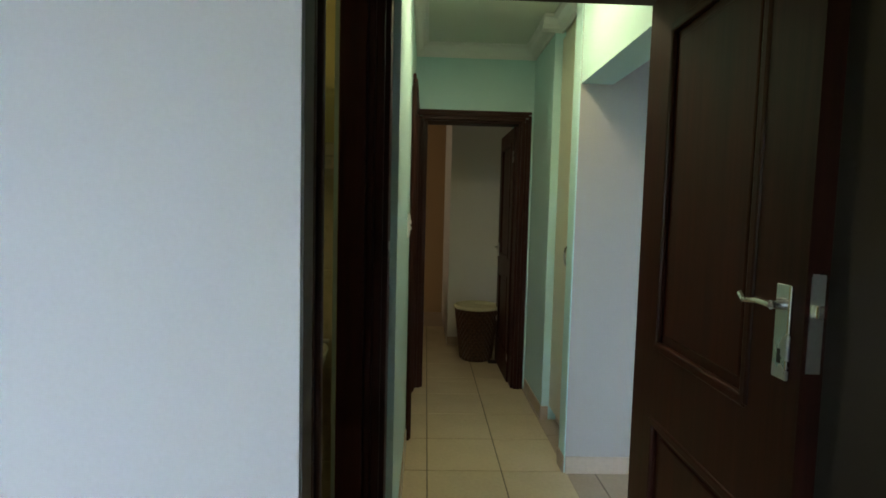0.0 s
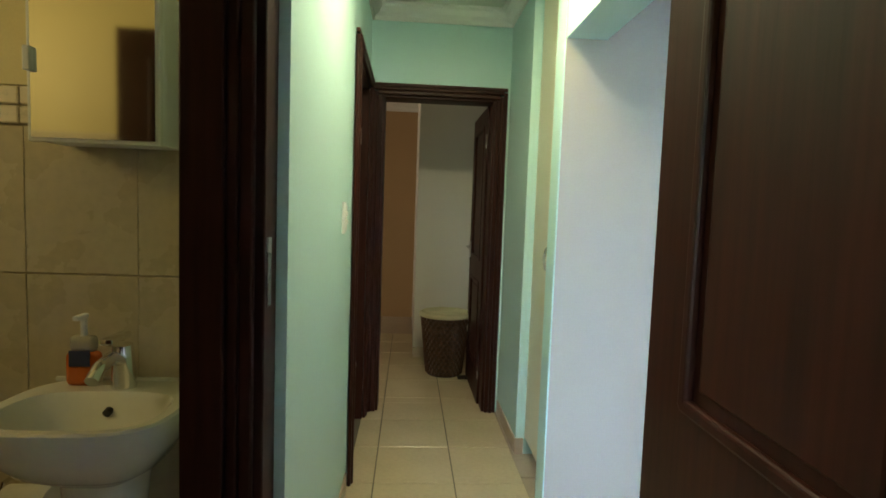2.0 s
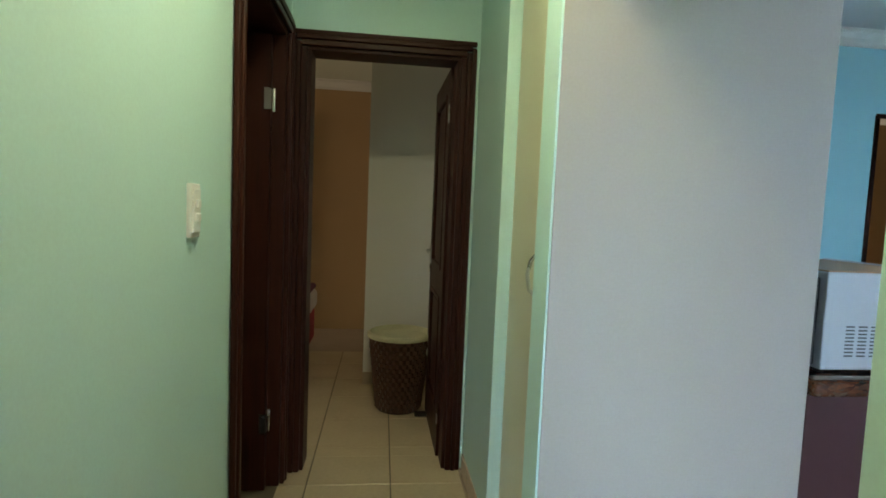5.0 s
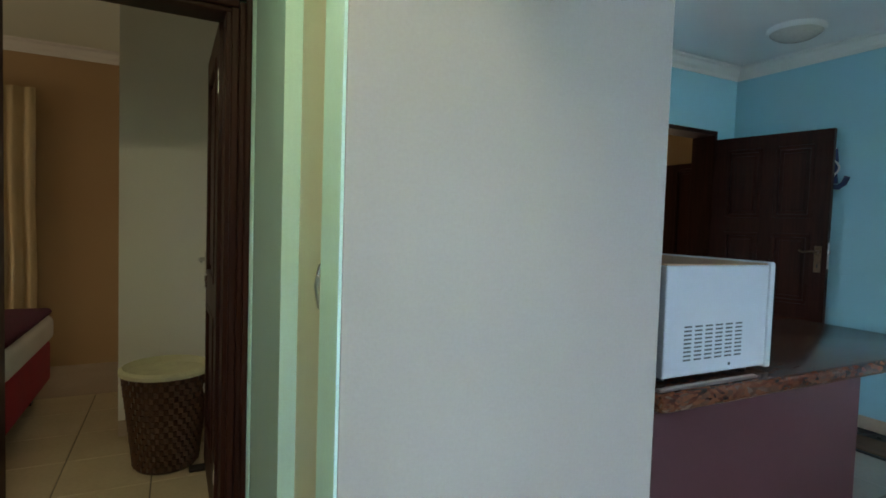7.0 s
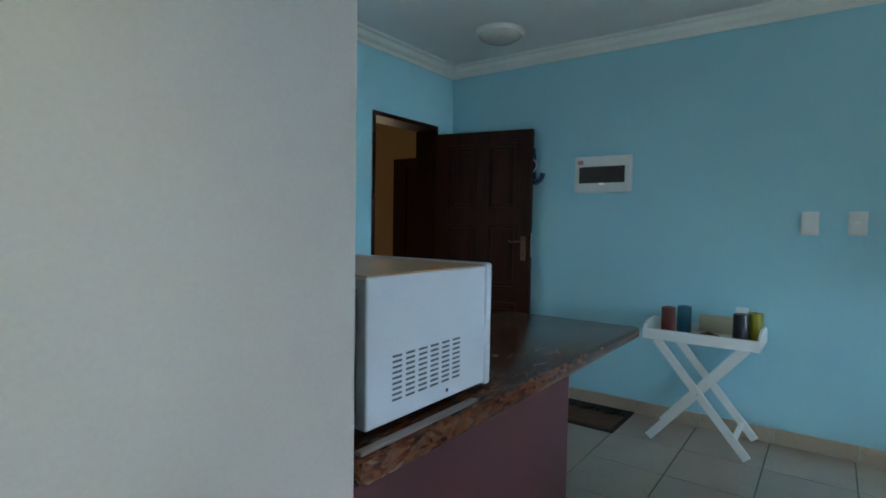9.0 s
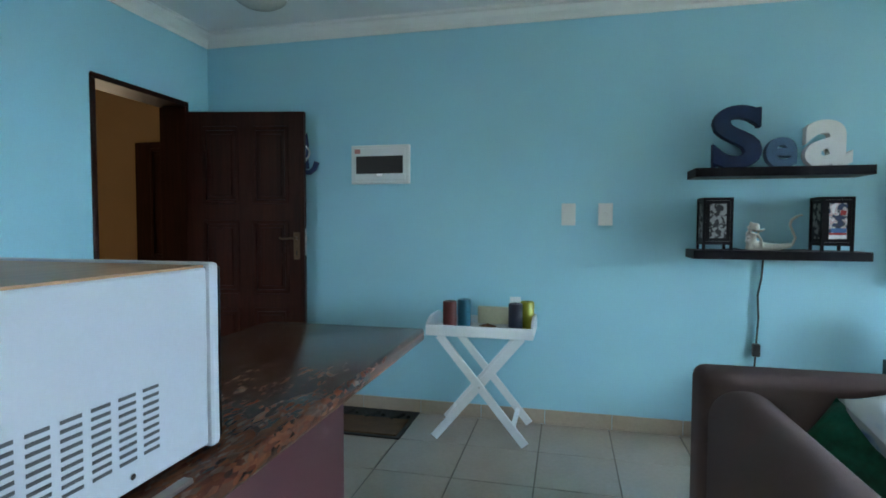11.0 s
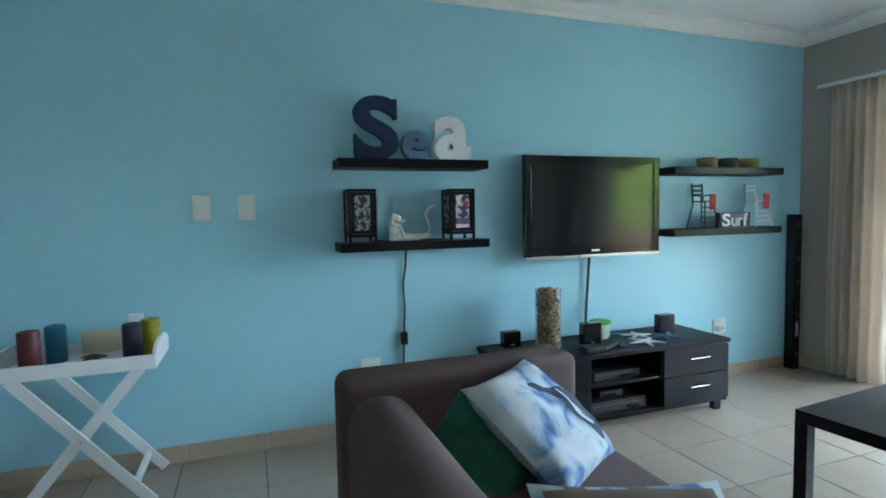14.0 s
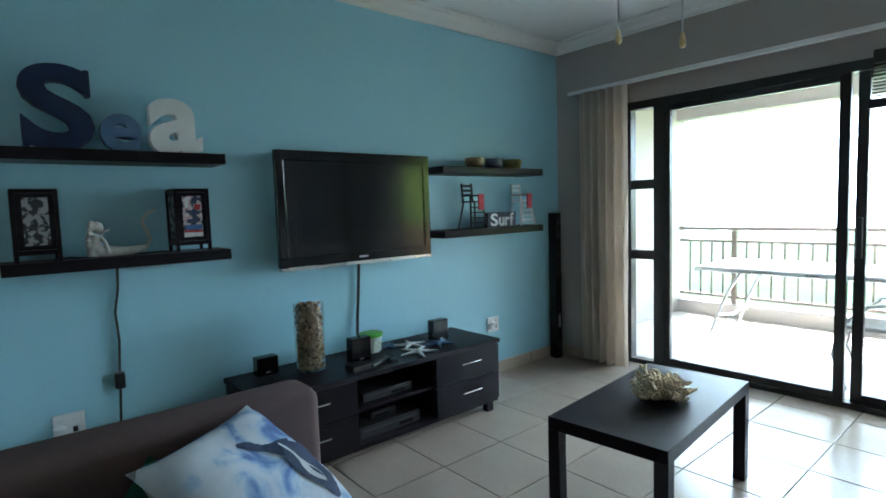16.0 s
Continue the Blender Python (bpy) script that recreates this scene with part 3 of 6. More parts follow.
# ---- television wall ----


def shelf(y0, y1, top, depth=0.21, label="black-brown floating wall shelf"):
    return solid("wall_shelf", boxes((WX - depth, WX, y0, y1, top - 0.048, top), bevel=0.002), BLACKWOOD, label, "shelf", "floating wall shelves")


shelf(1.497, 2.345, 1.556)
shelf(1.497, 2.345, 1.110)
shelf(-0.825, 0.158, 1.537, 0.21)
shelf(-0.818, 0.158, 1.122, 0.21)

tv = thing("television", (4.8, 0.7, 0.95), "flat black television on the turquoise wall with a silver lower bar", "television")
part("back", boxes((4.80, 4.86, 0.28, 1.16, 1.0, 1.56), bevel=0.01), DARKPLASTIC, tv)
bm = bmesh.new()
box(bm, 4.765, 4.80, 0.216, 1.226, 1.545, 1.600, bevel=0.004)
box(bm, 4.765, 4.80, 0.216, 1.226, 0.980, 1.035, bevel=0.004)
box(bm, 4.765, 4.80, 0.216, 0.262, 1.02, 1.55, bevel=0.004)
box(bm, 4.765, 4.80, 1.180, 1.226, 1.02, 1.55, bevel=0.004)
part("bezel", bm, GLOSSBLACK, tv)
screen = surface("tv_screen", (0.006, 0.006, 0.007), 0.04, 0.0, 1, 1, 0.0, spec=0.6)
for lk in list(screen.node_tree.links):
    if lk.to_socket.name == "Roughness":
        screen.node_tree.links.remove(lk)
screen.node_tree.nodes["Principled BSDF"].inputs["Roughness"].default_value = 0.13
part("screen", boxes((4.773, 4.79, 0.256, 1.186, 1.025, 1.555)), screen, tv, "dark glossy screen reflecting the balcony")
part("lower_bar", boxes((4.757, 4.80, 0.218, 1.224, 0.963, 0.982), bevel=0.003), SILVER, tv, "silver trim bar")
part("badge", boxes((4.7635, 4.766, 0.69, 0.75, 1.001, 1.012)), SILVER, tv)
part("wall_mount", boxes((4.86, 4.90, 0.55, 0.85, 1.15, 1.42)), DARKPLASTIC, tv)

cab = thing("tv_cabinet", (4.6, 0.8, 0), "low black-brown television cabinet with drawers and open middle", "tv cabinet")
CX0, CX1, CY0, CY1 = 4.385, 4.83, 0.02, 1.52
part("top", boxes((CX0 - 0.012, CX1, CY0 - 0.01, CY1 + 0.01, 0.43, 0.455), bevel=0.002), BLACKWOOD, cab)
part("base", boxes((CX0 + 0.01, CX1, CY0 + 0.01, CY1 - 0.01, 0.06, 0.085)), BLACKWOOD, cab)
part("back", boxes((CX1 - 0.012, CX1 - 0.002, CY0 + 0.01, CY1 - 0.01, 0.085, 0.43)), BLACKWOOD, cab)
for y in (CY0, 0.51, 1.03, CY1 - 0.02):
    part("upright", boxes((CX0 + 0.006, CX1, y, y + 0.02, 0.06, 0.43), bevel=0.001), BLACKWOOD, cab)
part("side_skirt", boxes((CX0 + 0.02, CX1 + 0.02, CY0 - 0.024, CY0 - 0.012, 0.07, 0.385), bevel=0.002), BLACKWOOD, cab)
part("inner_shelf", boxes((CX0 + 0.02, CX1 - 0.02, 0.53, 1.03, 0.255, 0.27)), BLACKWOOD, cab)
for y0, y1 in ((CY0 + 0.005, 0.523), (1.033, CY1 - 0.005)):
    for z0, z1 in ((0.088, 0.255), (0.262, 0.426)):
        dr = part("drawer", boxes((CX0 - 0.012, CX0 + 0.006, y0, y1, z0, z1), bevel=0.002), BLACKWOOD, cab)
        yc, zc = (y0 + y1) / 2, (z0 + z1) / 2 + 0.02
        bm = bmesh.new()
        rod(bm, (CX0 - 0.035, yc - 0.075, zc), (CX0 - 0.035, yc + 0.075, zc), 0.005)
        for s in (-0.055, 0.055):
            rod(bm, (CX0 - 0.035, yc + s, zc), (CX0 - 0.011, yc + s, zc), 0.004)
        part("handle", bm, CHROME, dr, "chrome bar handle")
for x in (CX0 + 0.02, CX1 - 0.06):
    for y in (CY0 + 0.03, CY1 - 0.08):
        part("foot", boxes((x, x + 0.04, y, y + 0.05, 0, 0.06)), BLACKWOOD, cab)

# ---- coffee table ----
ct = thing("coffee_table", (3.19, 0.29, 0), "square-legged black-brown coffee table on the tiles", "coffee table")
TX0, TX1, TY0, TY1 = 2.957, 3.423, -0.165, 0.745
part("tabletop", boxes((TX0, TX1, TY0, TY1, 0.40, 0.45), bevel=0.002), BLACKWOOD, ct)
for x in (TX0, TX1 - 0.05):
    for y in (TY0, TY1 - 0.05):
        part("leg", boxes((x, x + 0.05, y, y + 0.05, 0, 0.40), bevel=0.001), BLACKWOOD, ct)

ct.matrix_basis = pose(3.212, 0.285, 0, 0, 0, 5.2)

# ---- sofa ----
sofa = thing("sofa", (2.9, 2.1, 0), "grey-brown fabric sofa with rounded padded arms", "sofa")


def padded(x0, x1, y0, y1, z0, z1, r=0.06, seg=4):
    return box(bmesh.new(), x0, x1, y0, y1, z0, z1, bevel=r, seg=seg)


part("arm", padded(3.73, 3.92, 1.545, 2.515, 0.06, 0.685, 0.05), SOFAFABRIC, sofa, smooth=True)
part("backrest", padded(2.50, 3.725, 2.275, 2.512, 0.06, 0.652, 0.11, 8), SOFAFABRIC, sofa, smooth=True)
part("base", padded(2.50, 3.72, 1.60, 2.27, 0.06, 0.27, 0.02), SOFAFABRIC, sofa, smooth=True)
part("seat_cushion", padded(2.50, 3.715, 1.56, 2.268, 0.265, 0.405, 0.045), SOFAFABRIC, sofa, smooth=True)
for x in (2.58, 3.80):
    for y in (1.64, 2.42):
        part("foot", rods(((x, y, 0), (x, y, 0.07), 0.022)), DARKPLASTIC, sofa)

# ---- sliding door, balcony ----
sd = thing("window_1", (3.2, YS - 0.1, 0), "bronze aluminium sliding door, one leaf open to the balcony", "sliding door")
sd["kind"] = "structure"
FY0, FY1 = YS - 0.13, YS - 0.05
part("head_rail", boxes((2.02, 4.38, FY0, FY1, 1.97, 2.03), bevel=0.003), ALU, sd)
part("track", boxes((2.02, 4.38, FY0, FY1, -0.005, 0.035), bevel=0.003), ALU, sd)
part("window_frame", boxes((4.335, 4.38, FY0, FY1, 0.03, 1.98), bevel=0.003), ALU, sd)
part("mullion", boxes((4.06, 4.15, FY0, FY1, 0.03, 1.98), bevel=0.003), ALU, sd)
for z in (0.86, 1.40):
    part("transom", boxes((4.14, 4.34, FY0 + 0.01, FY1 - 0.01, z - 0.035, z + 0.035), bevel=0.003), ALU, sd)
g = part("pane", boxes((4.14, 4.34, YS - 0.092, YS - 0.086, 0.03, 1.98)), PANE, sd)
g.visible_shadow = False


def leaf_frame(x0, x1, y, name):
    lf = part(name, boxes((x0, x0 + 0.055, y - 0.02, y + 0.02, 0.03, 1.975), (x1 - 0.055, x1, y - 0.02, y + 0.02, 0.03, 1.975), (x0 + 0.055, x1 - 0.055, y - 0.018, y + 0.018, 0.03, 0.085), (x0 + 0.055, x1 - 0.055, y - 0.018, y + 0.018, 1.925, 1.975), bevel=0.002), ALU, sd)
    q = part("pane", boxes((x0 + 0.05, x1 - 0.05, y - 0.003, y + 0.003, 0.08, 1.93)), PANE, lf)
    q.visible_shadow = False
    return lf


leaf_frame(2.955, 4.08, YS - 0.075, "fixed_leaf")
leaf_frame(2.06, 2.93, YS - 0.112, "sliding_leaf")
part("pull_handle", boxes((2.888, 2.918, YS - 0.094, YS - 0.062, 0.90, 1.14), bevel=0.006), DARKPLASTIC, sd)
# balcony
balcony = structure("balcony_floor", boxes((-2.5, 5.2, -3.75, YS - 0.2, -0.3, -0.012)), GROUT, "pale tiled balcony floor")
PLASTER = surface("cream_outdoor_plaster", (0.44, 0.42, 0.40), 0.8, 0.05, 3, 90, 0.15)
structure("balcony_wall_side", boxes((5.0, 5.2, -3.75, YS - 0.2, -0.3, 2.6)), PLASTER, "cream plastered balcony side wall")
structure("balcony_kerb", boxes((-2.5, 5.0, -3.75, -3.58, -0.3, 0.14), bevel=0.01), PLASTER, "cream plastered balcony kerb")
structure("balcony_ceiling", boxes((-2.5, 5.2, -3.75, YS - 0.2, 2.42, 2.62), (-2.5, 5.2, -3.75, -3.55, 2.15, 2.42)), PLASTER, "cream plastered balcony ceiling with a beam")
structure("outer_facade", boxes((5.1, 9.0, -1.6, -1.4, -3.2, 3.2)), PLASTER, "cream plastered facade")
structure("balcony_parapet", boxes((-2.5, 0.60, -3.74, -3.59, 0.138, 0.96), bevel=0.01), surface("peach_plaster", (0.52, 0.36, 0.25), 0.8, 0.06, 3, 90, 0.15), "solid peach plastered part of the balcony wall")
RAILWOOD = surface("brown_railing", (0.21, 0.17, 0.14), 0.5, 0.1, 5, 60, 0.05)
rail = thing("railing", (3.1, -3.66, 0.14), "brown painted balcony railing with upright bars", "railing")
part("top_rail", boxes((0.605, 5.0, -3.69, -3.63, 0.93, 0.97), bevel=0.006), RAILWOOD, rail)
part("middle_rail", boxes((0.605, 5.0, -3.675, -3.645, 0.80, 0.83), bevel=0.004), RAILWOOD, rail)
part("bottom_rail", boxes((0.605, 5.0, -3.675, -3.645, 0.20, 0.23), bevel=0.004), RAILWOOD, rail)
x = 0.64
k = 0
while x < 5.0:
    if k % 8 == 0:
        part("post", boxes((x - 0.025, x + 0.025, -3.685, -3.635, 0.14, 0.93), bevel=0.003), RAILWOOD, rail)
    else:
        part("baluster", boxes((x - 0.009, x + 0.009, -3.669, -3.651, 0.23, 0.80)), RAILWOOD, rail)
    x += 0.118
    k += 1

pt = thing("patio_table", (3.3, -2.65, 0), "white-topped patio table with bent steel tube legs", "patio table")
TW = surface("white_table_top", (0.78, 0.78, 0.76), 0.3, 0.03, 4, 60, 0.02)
part("tabletop", boxes((2.45, 4.20, -3.05, -2.25, 0.675, 0.70), bevel=0.01), TW, pt)
part("edge_rim", boxes((2.44, 4.21, -3.06, -2.24, 0.66, 0.685), bevel=0.008), SILVER, pt)
for x0, s in ((4.08, 1), (2.58, -1)):
    for y in (-2.95, -2.35):
        bm = bmesh.new()
        pipe(bm, [(x0 - s * 0.22, y, 0.66), (x0 - s * 0.12, y, 0.50), (x0 - s * 0.03, y, 0.28), (x0 + s * 0.06, y, 0.0)], 0.014)
        part("leg", bm, SILVER, pt, smooth=True)
    bm = bmesh.new()
    pipe(bm, [(x0 - s * 0.03, -2.95, 0.28), (x0 - s * 0.05, -2.65, 0.24), (x0 - s * 0.03, -2.35, 0.28)], 0.010)
    part("cross_tube", bm, SILVER, pt, smooth=True)
pc = thing("patio_chair", (2.75, -2.2, 0), "steel tube patio chair with curved arms by the table", "chair")
for y in (-2.18, -1.82):
    bm = bmesh.new()
    pipe(bm, [(3.02, y, 0.0), (3.10, y, 0.22), (3.06, y, 0.42), (2.92, y, 0.56), (2.72, y, 0.60), (2.58, y, 0.62)], 0.012)
    part("arm_tube", bm, SILVER, pc, smooth=True)
    bm = bmesh.new()
    pipe(bm, [(2.62, y, 0.0), (2.66, y, 0.40), (2.56, y, 0.90)], 0.012)
    part("back_tube", bm, SILVER, pc, smooth=True)
part("seat", boxes((2.62, 3.04, -2.18, -1.82, 0.40, 0.43), bevel=0.012), surface("grey_mesh_seat", (0.35, 0.35, 0.34), 0.8), pc)
part("backrest", boxes((2.58, 2.63, -2.18, -1.82, 0.52, 0.90), bevel=0.012), MATS["grey_mesh_seat"], pc)

# ground, trees beyond the balcony
GRASS = surface("lawn_green", (0.10, 0.17, 0.04), 0.9, 0.3, 0.3, 6, 0.3)
bm = bmesh.new()
bmesh.ops.create_grid(bm, x_segments=2, y_segments=2, size=1500)
bmesh.ops.translate(bm, verts=bm.verts, vec=(0, 0, -3.2))
structure("ground", bm, GRASS, "green lawn below the balcony")
LEAF = surface("leaf_green", (0.10, 0.19, 0.03), 0.6, 0.35, 1.2, 10, 0.1)
BARK = surface("bark", (0.12, 0.08, 0.055), 0.9, 0.2, 4, 30, 0.4)


def tree(x, y, h, r, seed):
    rnd = random.Random(seed)
    ob = thing("tree", (x, y, -3.2), "leafy green garden tree", "tree", "garden trees")
    bm = bmesh.new()
    rod(bm, (x, y, -3.2), (x + 0.2, y, -3.2 + h * 0.5), 0.22, 0.12, 8)
    for k in range(5):
        a = k * 1.26 + rnd.random()
        rod(bm, (x + 0.15, y, -3.2 + h * (0.35 + 0.03 * k)), (x + math.cos(a) * r * 0.7, y + math.sin(a) * r * 0.7, -3.2 + h * (0.62 + 0.05 * k)), 0.09, 0.02, 6)
    part("trunk", bm, BARK, ob)
    verts, faces = [], []
    clumps = [(rnd.gauss(0, r * 0.45), rnd.gauss(0, r * 0.45), h * (0.52 + 0.42 * rnd.random())) for _ in range(34)]
    for _ in range(3200):
        cx, cy, cz = rnd.choice(clumps)
        p = Vector((x + cx + rnd.gauss(0, 0.32), y + cy + rnd.gauss(0, 0.32), -3.2 + cz + rnd.gauss(0, 0.26)))
        d = Vector((rnd.gauss(0, 1), rnd.gauss(0, 1), rnd.gauss(0, 0.6))).normalized() * 0.16
        e = d.orthogonal().normalized() * 0.07
        i = len(verts)
        verts += [p - d, p + e, p + d, p - e]
        faces.append((i, i + 1, i + 2, i + 3))
    me = bpy.data.meshes.new("crown")
    me.from_pydata(verts, [], faces)
    me.materials.append(LEAF)
    c = new("crown", me)
    c.parent = ob
    c.matrix_parent_inverse = ob.matrix_basis.inverted()
    return ob


for i, (x, y, h, r) in enumerate(((-12.0, -14.0, 9.5, 3.4), (-18.0, -18.0, 10.0, 3.6))):
    tree(x, y, h, r, i)

# Out-of-view mounds, added to screen the haze in the television's reflection.
bm = bmesh.new()
for k in range(3):
    cx, cy, r, h = ((-22, -20, 15, 8.5), (-34, -8, 14, 7.5), (-14, -34, 13, 7.0))[k]
    prof = [(r * math.cos(a * math.pi / 16), h * math.sin(a * math.pi / 16)) for a in range(0, 8)] + [(0.05, h)]
    lathe(bm, prof, (cx, cy, -3.3), 40)
for v in bm.verts:
    v.co += Vector((noise.noise(v.co * 0.3), noise.noise(v.co * 0.3 + Vector((9, 0, 0))), noise.noise(v.co * 0.25))) * 1.3
structure("hillside", bm, surface("sunlit_grass", (0.20, 0.32, 0.055), 0.9, 0.35, 0.5, 6, 0.3), "green grassy hillside added out of view to screen the haze", True)

# curtain by the sliding door
def curtain(name, x0, x1, y, z0, z1, folds, depth, label, mat):
    bm = bmesh.new()
    n, rowsn = folds * 10, 14
    rnd = random.Random(5)
    ph = [rnd.uniform(-0.5, 0.5) for _ in range(folds + 1)]
    grid = []
    for j in range(rowsn + 1):
        v = j / rowsn
        line = []
        for i in range(n + 1):
            u = i / n
            f = u * folds
            amp = depth * (0.75 + 0.25 * math.sin(3 * u + 2 * v) + 0.2 * ph[int(f)])
            line.append(bm.verts.new((x0 + (x1 - x0) * (u + 0.012 * math.sin(9 * v + 5 * u) * (1 - v)), y + amp * math.sin(2 * math.pi * f + ph[int(f)] * 0.6 * (1 - v)), z0 + (z1 - z0) * v + (0.008 * math.sin(f * 5) if j == 0 else 0))))
        grid.append(line)
    for a, b in zip(grid, grid[1:]):
        for i in range(n):
            bm.faces.new((a[i], a[i + 1], b[i + 1], b[i]))
    ob = thing(name, ((x0 + x1) / 2, y, z0), label, "curtain")
    c = part("cloth", bm, mat, ob, smooth=True)
    sol = c.modifiers.new("thickness", "SOLIDIFY")
    sol.thickness = 0.003
    return ob


cu = curtain("curtain", 4.22, 4.63, YW + 0.07, 0.03, 2.12, 6, 0.035, "gathered cream curtain beside the sliding door", CURTAIN)
part("curtain_rail", boxes((1.6, 4.74, YW + 0.05, YW + 0.075, 2.125, 2.15), bevel=0.003), WHITEPLASTIC, cu)
blind = thing("blind", (2.7, YS + 0.02, 1.8), "raised dark slatted blind over the open leaf", "blind")
part("head_box", boxes((2.1, 2.84, YS + 0.005, YS + 0.05, 1.98, 2.05), bevel=0.003), ALU, blind)
for k in range(10):
    part("slat", boxes((2.1, 2.84, YS + 0.005, YS + 0.045, 1.80 + k * 0.018, 1.806 + k * 0.018)), BLACKWOOD, blind)
part("bottom_bar", boxes((2.1, 2.86, YS + 0.002, YS + 0.05, 1.74, 1.79), bevel=0.004), BLACKWOOD, blind)

# ---- cushions ----
def cushion_mesh(size, puff, n=18):
    """A soft square cushion lying in its own xy plane, with pulled-out corners and a seam."""
    bm = bmesh.new()
    tops = {}
    for s in (1, -1):
        for i in range(n + 1):
            for j in range(n + 1):
                u, v = 2 * i / n - 1, 2 * j / n - 1
                edge = max(0.0, (1 - u ** 4) * (1 - v ** 4))
                pinch = 1 - 0.06 * (1 - abs(u) ** 3) * abs(v) ** 3 - 0.06 * (1 - abs(v) ** 3) * abs(u) ** 3
                wr = 0.006 * math.sin(7 * u + 3 * v) + 0.004 * math.sin(11 * v - 4 * u)
                z = s * puff * (edge ** 0.55) + wr * edge
                p = Vector((u * size / 2 * pinch, v * size / 2 * pinch, z))
                if s < 0 and (i in (0, n) or j in (0, n)):
                    tops[s, i, j] = tops[1, i, j]
                else:
                    tops[s, i, j] = bm.verts.new(p)
        for i in range(n):
            for j in range(n):
                bm.faces.new([tops[s, i, j], tops[s, i + 1, j], tops[s, i + 1, j + 1], tops[s, i, j + 1]])
    return bm


def cushion(label, m, size, puff, material, piping=None):
    ob = thing("scatter_cushion", (0, 0, 0), label, "cushion", "cushions on the sofa")
    c = part("cover", cushion_mesh(size, puff), material, ob, smooth=True)
    if piping:
        h = size / 2
        pts = []
        for k in range(4):
            for q in range(12):
                u = -1 + 2 * q / 12
                x, y = ((u, -1), (1, u), (-u, 1), (-1, -u))[k]
                pinch = 1 - 0.06 * (1 - abs(x) ** 3) * abs(y) ** 3 - 0.06 * (1 - abs(y) ** 3) * abs(x) ** 3
                pts.append((x * h * pinch, y * h * pinch, 0))
        part("piping", pipe(bmesh.new(), pts + pts[:1], 0.005, 6), piping, c)
    ob.matrix_basis = m
    return ob


def printed_cloth():
    """White cotton printed with blue and grey washes, like surf and sky."""
    m, n, l, b = nodes_of("printed_cotton")
    tc = n.new("ShaderNodeTexCoord")
    a, w = n.new("ShaderNodeTexNoise"), n.new("ShaderNodeTexNoise")
    a.inputs["Scale"].default_value, a.inputs["Detail"].default_value, a.inputs["Distortion"].default_value = 7.0, 8, 0.8
    w.inputs["Scale"].default_value, w.inputs["Detail"].default_value = 300, 2
    l.new(tc.outputs["Object"], a.inputs["Vector"])
    l.new(tc.outputs["Object"], w.inputs["Vector"])
    r = n.new("ShaderNodeValToRGB")
    r.color_ramp.elements[0].position, r.color_ramp.elements[0].color = 0.30, (0.035, 0.07, 0.20, 1)
    r.color_ramp.elements[1].position, r.color_ramp.elements[1].color = 0.64, (0.49, 0.53, 0.56, 1)
    for p, c in ((0.40, (0.10, 0.19, 0.38, 1)), (0.46, (0.27, 0.38, 0.52, 1)), (0.51, (0.42, 0.48, 0.53, 1))):
        e = r.color_ramp.elements.new(p)
        e.color = c
    l.new(a.outputs["Fac"], r.inputs["Fac"])
    l.new(r.outputs["Color"], b.inputs["Base Color"])
    b.inputs["Roughness"].default_value = 0.85
    bp = n.new("ShaderNodeBump")
    bp.inputs["Strength"].default_value, bp.inputs["Distance"].default_value = 0.2, 0.002
    l.new(w.outputs["Fac"], bp.inputs["Height"])
    l.new(bp.outputs["Normal"], b.inputs["Normal"])
    return m


GREENSATIN = surface("emerald_satin", (0.004, 0.105, 0.065), 0.5, 0.25, 5, 40, 0.2, spec=0.25)
PRINT = printed_cloth()
BEIGECLOTH = surface("grey_beige_cloth", (0.17, 0.125, 0.095), 0.9, 0.1, 6, 300, 0.2)
NAVYINK = surface("navy_ink", (0.025, 0.045, 0.10), 0.8, 0.2, 20, 200, 0.1)


def lying(centre, along, up):
    """A pose from a cushion's edge direction and the way its printed face looks."""
    ez = Vector(up).normalized()
    ex = (Vector(along) - ez * Vector(along).dot(ez)).normalized()
    m = Matrix((ex, ez.cross(ex), ez)).transposed().to_4x4()
    m.translation = centre
    return m


wc = cushion("white and blue printed cotton cushion leaning on the arm", lying((3.47, 1.875, 0.545), (-0.577, 0.816, 0.02), (-0.479, -0.358, 0.787)), 0.46, 0.070, PRINT)


def inked(pts, width):
    """A strip of printed ink that follows the cushion's face."""
    bm = bmesh.new()
    size, puff = 0.46, 0.070
    line = []
    for x, y in pts:
        u, v = 2 * x / size, 2 * y / size
        edge = max(0.0, (1 - u ** 4) * (1 - v ** 4))
        wr = 0.006 * math.sin(7 * u + 3 * v) + 0.004 * math.sin(11 * v - 4 * u)
        line.append(Vector((x, y, puff * edge ** 0.55 + wr * edge + 0.0025)))
    for i, p in enumerate(line):
        d = (line[min(i + 1, len(line) - 1)] - line[max(i - 1, 0)]).normalized()
        w = width[i] if isinstance(width, tuple) else width
        side = Vector((-d.y, d.x, 0)) * w
        bm.verts.new(p - side)
        bm.verts.new(p + side)
    bm.verts.ensure_lookup_table()
    for i in range(len(line) - 1):
        bm.faces.new((bm.verts[2 * i], bm.verts[2 * i + 1], bm.verts[2 * i + 3], bm.verts[2 * i + 2]))
    return bm


